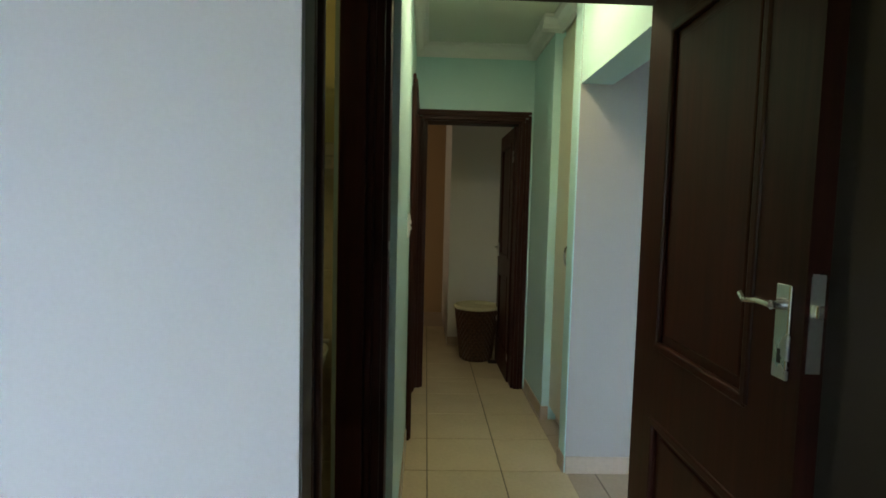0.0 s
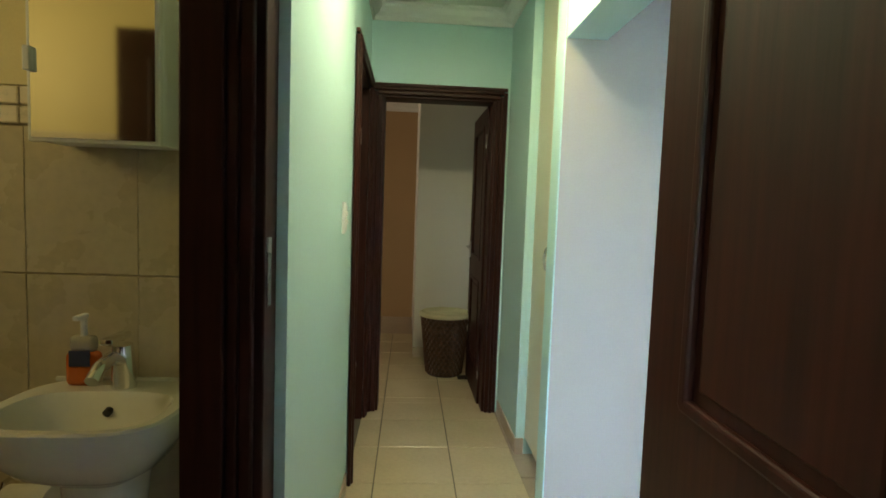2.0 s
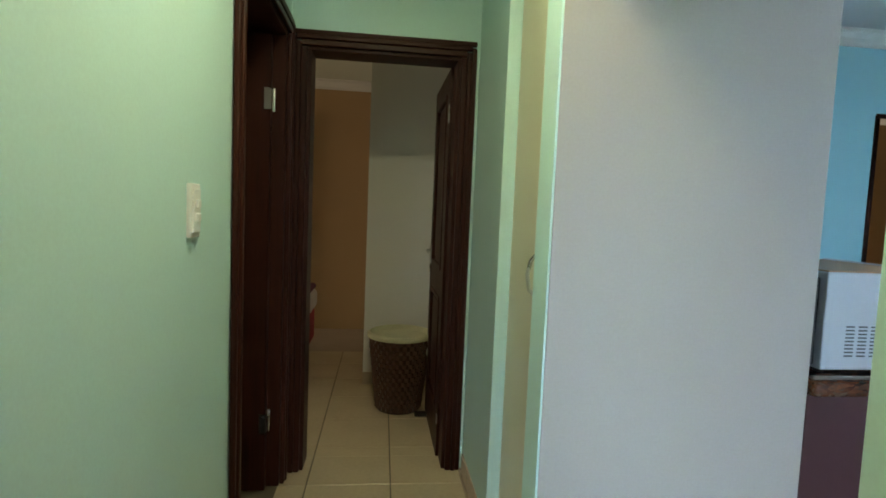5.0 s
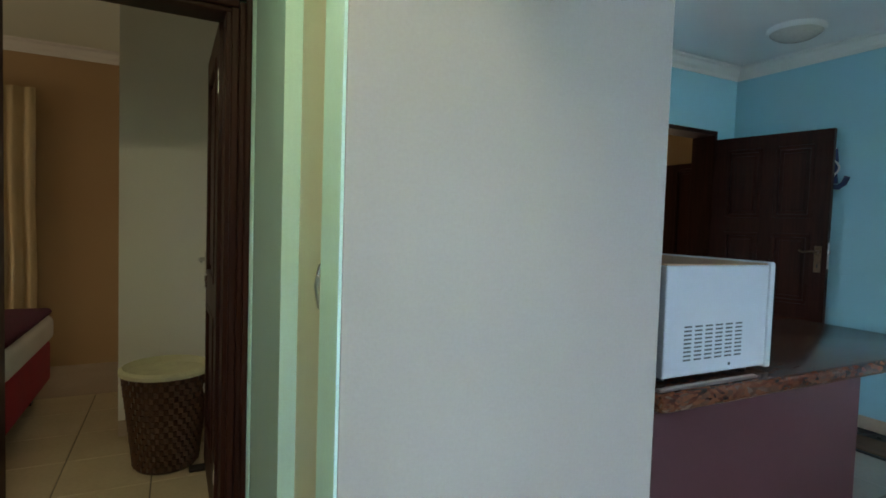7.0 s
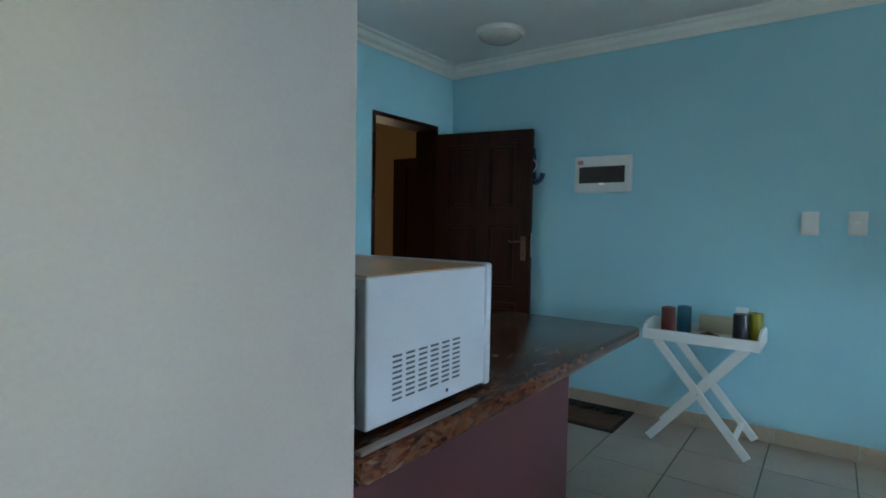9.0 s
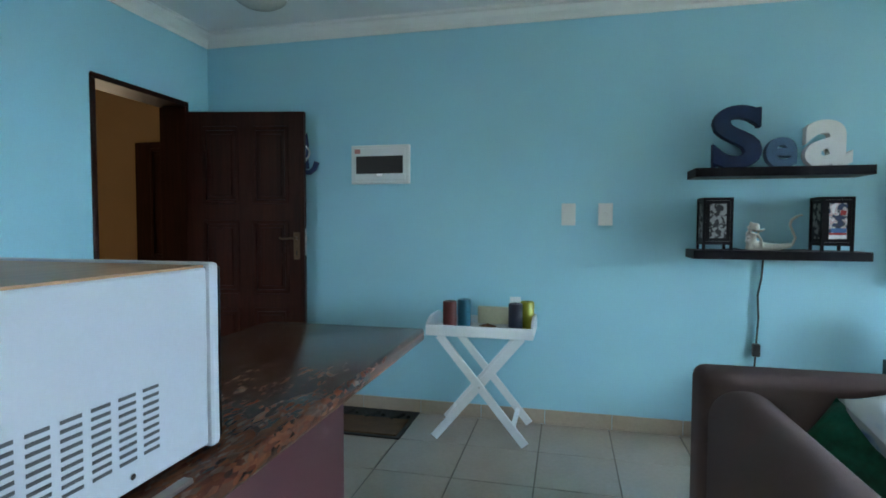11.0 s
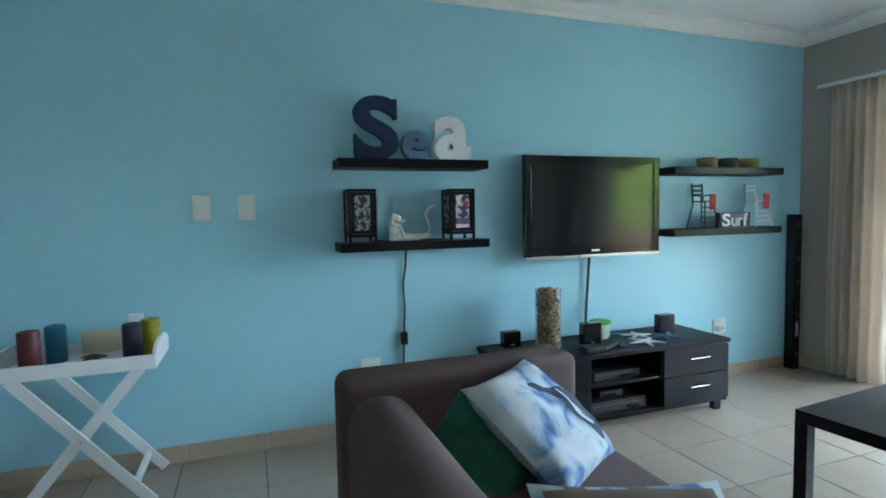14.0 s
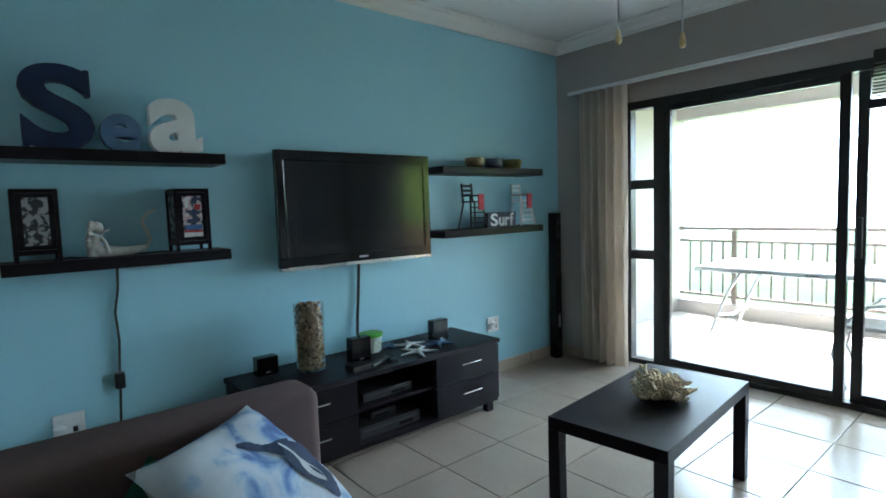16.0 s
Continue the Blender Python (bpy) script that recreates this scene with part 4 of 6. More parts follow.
WHITEINK = surface("bare_cotton", (0.60, 0.63, 0.66), 0.85, 0.05, 20, 200, 0.1)
for pts, width, ink, lift in (
        ([(0.01 - 0.021 * k, -0.115 + 0.016 * k) for k in range(7)], (0.006, 0.014, 0.016, 0.012, 0.018, 0.030, 0.034), NAVYINK, 0),
        ([(-0.112 - 0.0035 * k, -0.035 + 0.030 * k) for k in range(8)], (0.020, 0.042, 0.046, 0.044, 0.036, 0.032, 0.024, 0.008), NAVYINK, 0.001),
        ([(-0.098 - 0.004 * k, -0.050 + 0.024 * k) for k in range(8)], (0.003, 0.004, 0.004, 0.005, 0.013, 0.017, 0.014, 0.004), WHITEINK, 0.0025),
        ([(-0.122 - 0.002 * k, 0.055 + 0.016 * k) for k in range(4)], (0.002, 0.005, 0.005, 0.002), NAVYINK, 0.004)):
    q = part("printed_figure", inked(pts, width), ink, None)
    q.parent = wc
    q.location.z = lift
cushion("emerald green satin cushion tucked behind the printed one", lying((3.49, 2.105, 0.46), (1.10, 0.766, 0.34), (-0.55, 0.45, 0.70)), 0.38, 0.060, GREENSATIN)
flat = cushion("beige-backed printed cushion tipped over on the seat", lying((2.74, 2.03, 0.505), (-0.28, -0.95, -0.05), (0.42, -0.10, -0.90)), 0.47, 0.034, PRINT)
for cover in flat.children:
    cover.data.materials.append(BEIGECLOTH)
    for face in cover.data.polygons:
        if face.center.z < -0.010:
            face.material_index = 1
cushion("emerald green satin cushion lying on the seat", pose(2.62, 1.98, 0.452, 4, -6, -108), 0.32, 0.045, GREENSATIN)

# ---- tray table by the turquoise wall ----
tt = thing("tray_table", (4.68, 3.55, 0), "white wooden folding tray table with crossed legs", "tray table")
Y0, Y1 = 3.235, 3.845
bm = bmesh.new()
box(bm, 4.485, 4.865, Y0 + 0.01, Y1 - 0.01, 0.615, 0.627)
part("tray_base", bm, WHITEWOOD, tt)
part("tray_rim", boxes((4.480, 4.494, Y0, Y1, 0.610, 0.672), bevel=0.003), WHITEWOOD, tt)
part("tray_rim", boxes((4.856, 4.870, Y0, Y1, 0.610, 0.672), bevel=0.003), WHITEWOOD, tt)
for y in (Y0, Y1 - 0.014):
    prof = [(4.494, 0.610), (4.856, 0.610), (4.856, 0.680), (4.80, 0.705), (4.74, 0.712), (4.61, 0.712), (4.55, 0.705), (4.494, 0.680)]
    bm = bmesh.new()
    lo = [bm.verts.new((u, y, v)) for u, v in prof]
    hi = [bm.verts.new((u, y + 0.014, v)) for u, v in prof]
    bm.faces.new(lo)
    bm.faces.new(hi[::-1])
    for i in range(len(prof)):
        bm.faces.new((lo[i], hi[i], hi[(i + 1) % len(prof)], lo[(i + 1) % len(prof)]))
    part("tray_end", bm, WHITEWOOD, tt)
for x, inner in ((4.500, 0), (4.852, 0)):
    s = 0.016 if x < 4.6 else -0.016
    part("leg", bar(bmesh.new(), (x, 3.77, 0.612), (x, 3.275, 0.012), 0.045, 0.015, (0, 1, 0)), WHITEWOOD, tt)
    part("leg", bar(bmesh.new(), (x + s, 3.30, 0.612), (x + s, 3.80, 0.012), 0.045, 0.015, (0, 1, 0)), WHITEWOOD, tt)
    part("bolt", rods(((x - 0.012, 3.534, 0.325), (x + s + 0.012, 3.534, 0.325), 0.007)), SILVER, tt)
part("stretcher", boxes((4.508, 4.846, 3.335, 3.36, 0.075, 0.105), bevel=0.003), WHITEWOOD, tt)
part("stretcher", boxes((4.52, 4.834, 3.72, 3.745, 0.075, 0.105), bevel=0.003), WHITEWOOD, tt)


def candle(x, y, h, colour, label, r=0.041):
    c = thing("candle", (x, y, 0.627), label, "candle", "candles on the tray")
    m = surface("wax_" + label.split()[0], colour, 0.45, 0.06, 8, 60, 0.05)
    part("wax", lathe(bmesh.new(), [(r * 0.96, 0), (r, 0.006), (r, h - 0.008), (r * 0.93, h), (r * 0.6, h - 0.004), (0.002, h - 0.006)], (x, y, 0.627), 24), m, c, smooth=True)
    part("wick", rods(((x, y, 0.627 + h - 0.008), (x + 0.002, y, 0.627 + h + 0.008), 0.0015), n=6), DARKPLASTIC, c)


candle(4.62, 3.733, 0.165, (0.13, 0.022, 0.018), "maroon pillar candle on the white tray")
candle(4.72, 3.665, 0.165, (0.012, 0.15, 0.23), "teal pillar candle on the white tray")
candle(4.62, 3.345, 0.165, (0.016, 0.016, 0.035), "black-blue pillar candle on the white tray")
candle(4.71, 3.285, 0.165, (0.34, 0.31, 0.012), "olive-yellow pillar candle on the white tray")
pf = thing("picture_frame", (4.83, 3.5, 0.627), "small cream framed card leaning at the tray's back", "picture frame")
part("card", boxes((4.835, 4.850, 3.41, 3.60, 0.628, 0.735), bevel=0.002), surface("cream_card", (0.62, 0.57, 0.42), 0.6), pf)
part("card", boxes((4.83, 4.845, 3.335, 3.40, 0.628, 0.80), bevel=0.002), WHITEWOOD, pf)
bm = bmesh.new()
for k in range(5):
    a = math.pi * 2 * k / 5
    rod(bm, (4.70, 3.52, 0.640), (4.70 + 0.055 * math.cos(a), 3.52 + 0.055 * math.sin(a), 0.634), 0.014, 0.003, 8)
solid("starfish", bm, surface("brown_starfish", (0.16, 0.07, 0.03), 0.8, 0.2, 30, 150, 0.3), "brown dried starfish on the white tray", "starfish", smooth=True)

for ob in [o for o in bpy.data.objects if o.parent is None and o.name.split(".")[0] in ("tray_table", "candle", "picture_frame", "starfish")]:
    ob.location.y -= 0.042

mat = thing("door_mat", (4.67, 4.35, 0), "brown coir door mat with a black rubber border", "door mat")
RUBBER = surface("black_rubber", (0.012, 0.011, 0.011), 0.75, 0.1, 8, 90, 0.2)
part("rubber_base", boxes((4.44, 4.885, 3.95, 4.72, 0.0, 0.010), bevel=0.003), RUBBER, mat)
part("coir", boxes((4.465, 4.72, 3.975, 4.695, 0.009, 0.018), bevel=0.002), surface("coir_brown", (0.115, 0.062, 0.032), 0.95, 0.25, 12, 260, 0.6), mat)
for k, y in enumerate((4.05, 4.22, 4.40, 4.57)):
    bm = bmesh.new()
    pipe(bm, [(4.76 + 0.05 * math.sin(a * 1.2), y - 0.06 + 0.024 * a, 0.014) for a in range(7)], 0.013, 8)
    part("scroll", bm, RUBBER, mat, smooth=True)

# ---- fittings on the turquoise wall ----
db = thing("distribution_board", (WX, 4.24, 1.5), "white electrical distribution board with a dark window", "distribution board")
part("cover", boxes((WX - 0.035, WX, 4.017, 4.418, 1.510, 1.763), bevel=0.006), WHITEPLASTIC, db)
part("raised_face", boxes((WX - 0.042, WX - 0.034, 4.042, 4.393, 1.532, 1.744), bevel=0.004), WHITEPLASTIC, db)
w = part("window", boxes((WX - 0.048, WX - 0.041, 4.057, 4.378, 1.576, 1.690), bevel=0.002), DARKPLASTIC, db, "smoked flap over the breakers")
part("catch", boxes((WX - 0.050, WX - 0.041, 4.195, 4.235, 1.560, 1.576), bevel=0.002), CHROME, w)
part("warning_label", boxes((WX - 0.0432, WX - 0.0418, 4.350, 4.390, 1.707, 1.737)), surface("faded_red_label", (0.55, 0.22, 0.20), 0.6), db)

orn = thing("wall_ornament", (WX, 4.70, 1.6), "blue metal anchor ornament with white rope", "ornament")
OBLUE = surface("ornament_blue", (0.035, 0.06, 0.17), 0.35, 0.2, 14, 80, 0.05)
bm = bmesh.new()
pipe(bm, [(WX - 0.02, 4.755, 1.86), (WX - 0.02, 4.745, 1.78), (WX - 0.02, 4.75, 1.70), (WX - 0.02, 4.74, 1.62)], 0.014)
part("shank", bm, OBLUE, orn, smooth=True)
bm = bmesh.new()
pipe(bm, [(WX - 0.02, 4.80, 1.64), (WX - 0.02, 4.765, 1.60), (WX - 0.02, 4.725, 1.595), (WX - 0.02, 4.69, 1.62), (WX - 0.02, 4.672, 1.665)], 0.019)
part("fluke", bm, OBLUE, orn, smooth=True)
bm = bmesh.new()
pipe(bm, [(WX - 0.042, 4.74 + 0.028 * math.sin(k * 0.9), 1.86 - 0.026 * k) for k in range(11)], 0.006)
part("rope", bm, WHITEPLASTIC, orn, smooth=True)


def cord(name, pts, label, plug=None, r=0.0055):
    ob = thing(name, pts[-1], label, "cable")
    part("cable", pipe(bmesh.new(), pts, r, 8), DARKPLASTIC, ob, smooth=True)
    if plug:
        part("plug", boxes(plug, bevel=0.008), DARKPLASTIC, ob)
    return ob


cord("power_cord", [(4.885, 1.94, 1.06), (4.887, 1.945, 0.95), (4.888, 1.962, 0.85), (4.887, 1.955, 0.72), (4.886, 1.962, 0.60), (4.886, 1.965, 0.50), (4.888, 1.975, 0.30)], "black power cord hanging down the turquoise wall", (4.862, 4.898, 1.945, 1.985, 0.50, 0.575))
cord("television_cable", [(4.86, 0.70, 0.97), (4.875, 0.695, 0.90), (4.880, 0.70, 0.78), (4.875, 0.715, 0.65), (4.86, 0.73, 0.54), (4.82, 0.74, 0.462)], "thick black cable from the television to the cabinet", r=0.009)


def socket(y, z, plug=True):
    ob = thing("wall_socket", (WX, y, z), "white wall socket with a plug in the turquoise wall", "socket")
    part("plate", boxes((WX - 0.010, WX, y - 0.058, y + 0.058, z - 0.055, z + 0.055), bevel=0.003), WHITEPLASTIC, ob)
    for s in (-0.025, 0.025):
        part("switch", boxes((WX - 0.016, WX - 0.009, y + s - 0.008, y + s + 0.008, z + 0.02, z + 0.035), bevel=0.002), WHITEPLASTIC, ob)
    if plug:
        part("plug", lathe(bmesh.new(), [(0.02, -0.02), (0.024, -0.01), (0.024, 0.015), (0.012, 0.025)], (WX - 0.03, y + 0.035, z - 0.01), 16), WHITEPLASTIC, ob)
    part("pinholes", boxes((WX - 0.0112, WX - 0.0095, y - 0.03, y - 0.012, z - 0.03, z - 0.006)), DARKPLASTIC, ob)


socket(-0.463, 0.385)
socket(2.165, 0.38)

# letters and ornaments on the wide shelves
def letter(ch, height, depth, material, label, y_left, y_right, z, x=4.80, name="letter", sx=None, flat=0.03):
    cu = bpy.data.curves.new("letter", "FONT")
    cu.body, cu.extrude, cu.offset, cu.bevel_depth, cu.resolution_u = ch, depth / 2, flat, 0.003, 6
    tmp = bpy.data.objects.new("letter_tmp", cu)
    me = bpy.data.meshes.new_from_object(tmp)
    bpy.data.objects.remove(tmp)
    xs = [v.co.x for v in me.vertices]
    ys = [v.co.y for v in me.vertices]
    kx, ky = (y_left - y_right) / (max(xs) - min(xs)), height / (max(ys) - min(ys))
    x0, y0 = min(xs), min(ys)
    for v in me.vertices:
        v.co = Vector((x - v.co.z, y_left - (v.co.x - x0) * kx, z + (v.co.y - y0) * ky))
    me.materials.clear()
    me.materials.append(material)
    return tagged(new(name, me), label, "letter", "letters on the shelf")


NAVY = surface("navy_felt", (0.006, 0.023, 0.078), 0.75, 0.15, 10, 200, 0.1)
MIDBLUE = surface("slate_blue_paint", (0.075, 0.16, 0.28), 0.6, 0.12, 10, 120, 0.06)
LETTERWHITE = surface("letter_white", (0.76, 0.76, 0.75), 0.5, 0.03, 10, 120, 0.04)
big_s = letter("S", 0.345, 0.05, NAVY, "large navy letter S standing on the shelf", 2.243, 1.995, 1.556)
for y0, y1, z0, z1 in ((2.002, 2.024, 1.778, 1.888), (2.216, 2.240, 1.568, 1.678)):
    part("serif", boxes((4.777, 4.823, y0, y1, z0, z1), bevel=0.004), NAVY, big_s)
letter("e", 0.165, 0.045, MIDBLUE, "small slate blue letter e on the shelf", 1.978, 1.825, 1.556)
letter("a", 0.250, 0.045, LETTERWHITE, "white letter a standing on the shelf", 1.792, 1.567, 1.556)


def blotch(name, light, dark, scale):
    m, n, l, b = nodes_of(name)
    tc, v = n.new("ShaderNodeTexCoord"), n.new("ShaderNodeTexNoise")
    v.inputs["Scale"].default_value, v.inputs["Detail"].default_value = scale, 3
    l.new(tc.outputs["Object"], v.inputs["Vector"])
    r = n.new("ShaderNodeValToRGB")
    r.color_ramp.elements[0].position, r.color_ramp.elements[1].position = 0.47, 0.53
    r.color_ramp.elements[0].color, r.color_ramp.elements[1].color = (*dark, 1), (*light, 1)
    l.new(v.outputs["Fac"], r.inputs["Fac"])
    l.new(r.outputs["Color"], b.inputs["Base Color"])
    b.inputs["Roughness"].default_value = 0.6
    return m


PRINTBW = blotch("black_and_white_print", (0.26, 0.26, 0.26), (0.014, 0.014, 0.018), 34)
PRINTWH = surface("white_print_paper", (0.70, 0.68, 0.68), 0.6)
PRINTRED = surface("red_print", (0.38, 0.03, 0.03), 0.6)
PRINTBLUE = surface("blue_print", (0.05, 0.13, 0.32), 0.6)


PRINTCOL = blotch("red_white_black_print", (0.60, 0.57, 0.57), (0.03, 0.025, 0.035), 30)
cr = [n for n in PRINTCOL.node_tree.nodes if n.type == "VALTORGB"][0].color_ramp
for pos, col in ((0.56, (0.34, 0.035, 0.035, 1)), (0.585, (0.60, 0.57, 0.57, 1)), (0.43, (0.025, 0.04, 0.10, 1))):
    cr.elements.new(pos).color = col


def lantern(yc, label, colour):
    z0, h, w = 1.110, 0.282, 0.150
    xc = 4.775
    ob = thing("table_lantern", (xc, yc, z0), label, "lamp", "square lanterns on the shelf")
    a = w / 2
    for x in (xc - a, xc + a - 0.014):
        for y in (yc - a, yc + a - 0.014):
            part("post", boxes((x, x + 0.014, y, y + 0.014, z0, z0 + h), bevel=0.001), BLACKWOOD, ob)
    part("top_rail", boxes((xc - a, xc + a, yc - a, yc + a, z0 + h - 0.012, z0 + h + 0.004), bevel=0.001), BLACKWOOD, ob)
    part("bottom_rail", boxes((xc - a + 0.002, xc + a - 0.002, yc - a + 0.002, yc + a - 0.002, z0 + 0.03, z0 + 0.048)), BLACKWOOD, ob)
    p = part("shade", boxes((xc - a + 0.006, xc + a - 0.006, yc - a + 0.006, yc + a - 0.006, z0 + 0.049, z0 + h - 0.013)), BLACKWOOD, ob, "black panelled shade with a photo print")
    f = xc - a + 0.0035
    part("print", boxes((f + 0.001, f + 0.004, yc - 0.042, yc + 0.040, z0 + 0.066, z0 + 0.252)), PRINTCOL if colour else PRINTBW, p)
    part("print", boxes((xc - 0.040, xc + 0.040, yc + a - 0.0075, yc + a - 0.0045, z0 + 0.066, z0 + 0.252)), PRINTBW, p)
    if colour:
        for (u0, u1, v0, v1, m) in ((-0.040, 0.038, 0.068, 0.086, PRINTWH), (-0.040, 0.038, 0.088, 0.098, PRINTRED), (-0.040, 0.030, 0.100, 0.122, PRINTBLUE), (-0.036, -0.010, 0.190, 0.215, PRINTRED)):
            part("print", boxes((f, f + 0.002, yc + u0, yc + u1, z0 + v0, z0 + v1)), m, p)
    return ob


lantern(2.225, "black framed square lantern with a grey photo shade", False)
lantern(1.656, "black framed square lantern with a red and blue printed shade", True)

PEARL = surface("pearl_white_resin", (0.62, 0.60, 0.54), 0.35, 0.08, 20, 120, 0.08)
bm = bmesh.new()
pipe(bm, [(4.79, 2.040, 1.108), (4.79, 2.036, 1.15), (4.785, 2.022, 1.20)], 0.022, 14)
bmesh.ops.create_icosphere(bm, subdivisions=3, radius=0.024, matrix=Matrix.Translation((4.782, 2.018, 1.232)))
rnd = random.Random(21)
for i in range(26):
    u = i / 25
    bmesh.ops.create_icosphere(bm, subdivisions=1, radius=rnd.uniform(0.008, 0.013), matrix=Matrix.Translation((4.785 + rnd.uniform(-0.014, 0.014), 2.034 + 0.020 * u + rnd.uniform(-0.008, 0.008), 1.255 - 0.10 * u)))
for i in range(12):
    u = i / 11
    bmesh.ops.create_icosphere(bm, subdivisions=2, radius=0.029 - 0.013 * u, matrix=Matrix.Translation((4.79, 2.015 - 0.165 * u, 1.134 - 0.010 * math.sin(u * 3))))
pipe(bm, [(4.79, 1.865, 1.122), (4.79, 1.832, 1.138), (4.79, 1.818, 1.175), (4.79, 1.834, 1.215), (4.79, 1.846, 1.245), (4.79, 1.838, 1.272), (4.79, 1.812, 1.292)], 0.0075, 10)
pipe(bm, [(4.79, 1.816, 1.288), (4.79, 1.800, 1.298), (4.79, 1.784, 1.297)], 0.0055, 8)
pipe(bm, [(4.775, 2.010, 1.195), (4.765, 1.992, 1.165), (4.765, 1.985, 1.120)], 0.008, 8)
pipe(bm, [(4.775, 2.008, 1.205), (4.762, 1.990, 1.215), (4.765, 1.975, 1.222)], 0.006, 8)
fig = solid("figurine", bm, PEARL, "pearly white sea-creature figurine on the shelf", "figurine", smooth=True)
fig.location.z = 0.004
skin = fig.modifiers.new("skin", "REMESH")
skin.mode, skin.voxel_size, skin.use_smooth_shade = "VOXEL", 0.0045, True
cord("lantern_cord", [(4.80, 2.16, 1.112), (4.77, 2.12, 1.118), (4.76, 2.09, 1.112), (4.80, 2.05, 1.112), (4.87, 1.96, 1.112), (4.885, 1.945, 1.107)], "black lantern cord lying on the shelf", r=0.004)
cord("lantern_cord", [(4.80, 1.74, 1.112), (4.78, 1.78, 1.116), (4.80, 1.86, 1.112), (4.885, 1.93, 1.108)], "black lantern cord lying on the shelf", r=0.004)

# small shelves beyond the television
def bowl(y, colour, label):
    m = surface("glaze_" + label.split()[0], colour, 0.3, 0.3, 18, 60, 0.05)
    return solid("bowl", lathe(bmesh.new(), [(0.045, 0), (0.060, 0.012), (0.068, 0.04), (0.066, 0.072), (0.060, 0.072), (0.060, 0.04), (0.045, 0.012), (0.004, 0.010)], (4.79, y, 1.535), 28), m, label, "bowl", "bowls on the shelf", smooth=True)


bowl(-0.215, (0.20, 0.15, 0.06), "olive-brown glazed bowl on the shelf")
bowl(-0.405, (0.03, 0.035, 0.06), "dark blue glazed bowl on the shelf")
bowl(-0.60, (0.28, 0.24, 0.06), "mustard glazed bowl on the shelf")


def lifeguard_chair(yc, material, label):
    z0 = 1.118
    ob = thing("toy_beach_chair", (4.79, yc, z0), label, "ornament", "toy beach chairs on the shelf")
    for s in (-1, 1):
        for x0, x1 in ((4.725, 4.755), (4.855, 4.825)):
            part("leg", bar(bmesh.new(), (x0, yc + s * 0.080, z0), (x1, yc + s * 0.052, z0 + 0.185), 0.010, 0.010), material, ob)
        part("arm", boxes((4.745, 4.835, yc + s * 0.055 - 0.006, yc + s * 0.055 + 0.006, z0 + 0.225, z0 + 0.235)), material, ob)
        part("back_post", bar(bmesh.new(), (4.835, yc + s * 0.045, z0 + 0.18), (4.85, yc + s * 0.045, z0 + 0.315), 0.010, 0.010), material, ob)
        part("arm_post", boxes((4.748, 4.757, yc + s * 0.055 - 0.005, yc + s * 0.055 + 0.005, z0 + 0.185, z0 + 0.228)), material, ob)
    for k in range(4):
        z = z0 + 0.04 + 0.035 * k
        wd = 0.075 - 0.15 * 0.035 * k
        part("rung", boxes((4.730 + 0.005 * k, 4.738 + 0.005 * k, yc - wd, yc + wd, z, z + 0.008)), material, ob)
    part("seat", boxes((4.745, 4.84, yc - 0.058, yc + 0.058, z0 + 0.183, z0 + 0.193)), material, ob)
    for k in range(3):
        part("back_slat", boxes((4.836 + 0.003 * k, 4.843 + 0.003 * k, yc - 0.045, yc + 0.045, z0 + 0.225 + 0.032 * k, z0 + 0.243 + 0.032 * k)), material, ob)
    part("towel", boxes((4.738, 4.746, yc - 0.062, yc - 0.008, z0 + 0.13, z0 + 0.24), bevel=0.003), surface("coral_red_cloth", (0.52, 0.07, 0.09), 0.85, 0.2, 30, 200, 0.2), ob, "coral red towel")


lifeguard_chair(-0.185, surface("dark_navy_wood", (0.025, 0.035, 0.055), 0.5), "dark navy toy lifeguard chair with a red towel")
lifeguard_chair(-0.69, WHITEWOOD, "white toy lifeguard chair with a red towel")
sg = thing("block_sign", (4.76, -0.42, 1.118), "navy block sign lettered Surf on the shelf", "sign")
part("block", boxes((4.735, 4.775, -0.565, -0.275, 1.118, 1.228), bevel=0.002), surface("sign_navy", (0.018, 0.026, 0.045), 0.6), sg)
for ch, ya, yb, hh in (("S", -0.300, -0.372, 0.090), ("u", -0.382, -0.436, 0.062), ("r", -0.446, -0.484, 0.062), ("f", -0.492, -0.534, 0.092)):
    o = letter(ch, hh, 0.004, LETTERWHITE, "", ya, yb, 1.130, 4.7335, "sign_letter", flat=0.02)
    del o["category"], o["group"]
    o.parent = sg
    o.matrix_parent_inverse = sg.matrix_basis.inverted()

# tall speaker in the corner
sp = thing("tall_speaker", (4.84, -1.15, 0), "slim black floor speaker leaning in the corner", "speaker")
part("cabinet", boxes((4.805, 4.88, -1.185, -1.115, 0.0, 1.20), bevel=0.004), GLOSSBLACK, sp)
for z in (0.12, 0.42, 0.68, 0.86, 1.02, 1.12):
    part("driver", rods(((4.806, -1.15, z), (4.801, -1.15, z), 0.022), n=20), DARKPLASTIC, sp)
part("badge", boxes((4.802, 4.806, -1.162, -1.138, 0.26, 0.38)), SILVER, sp)

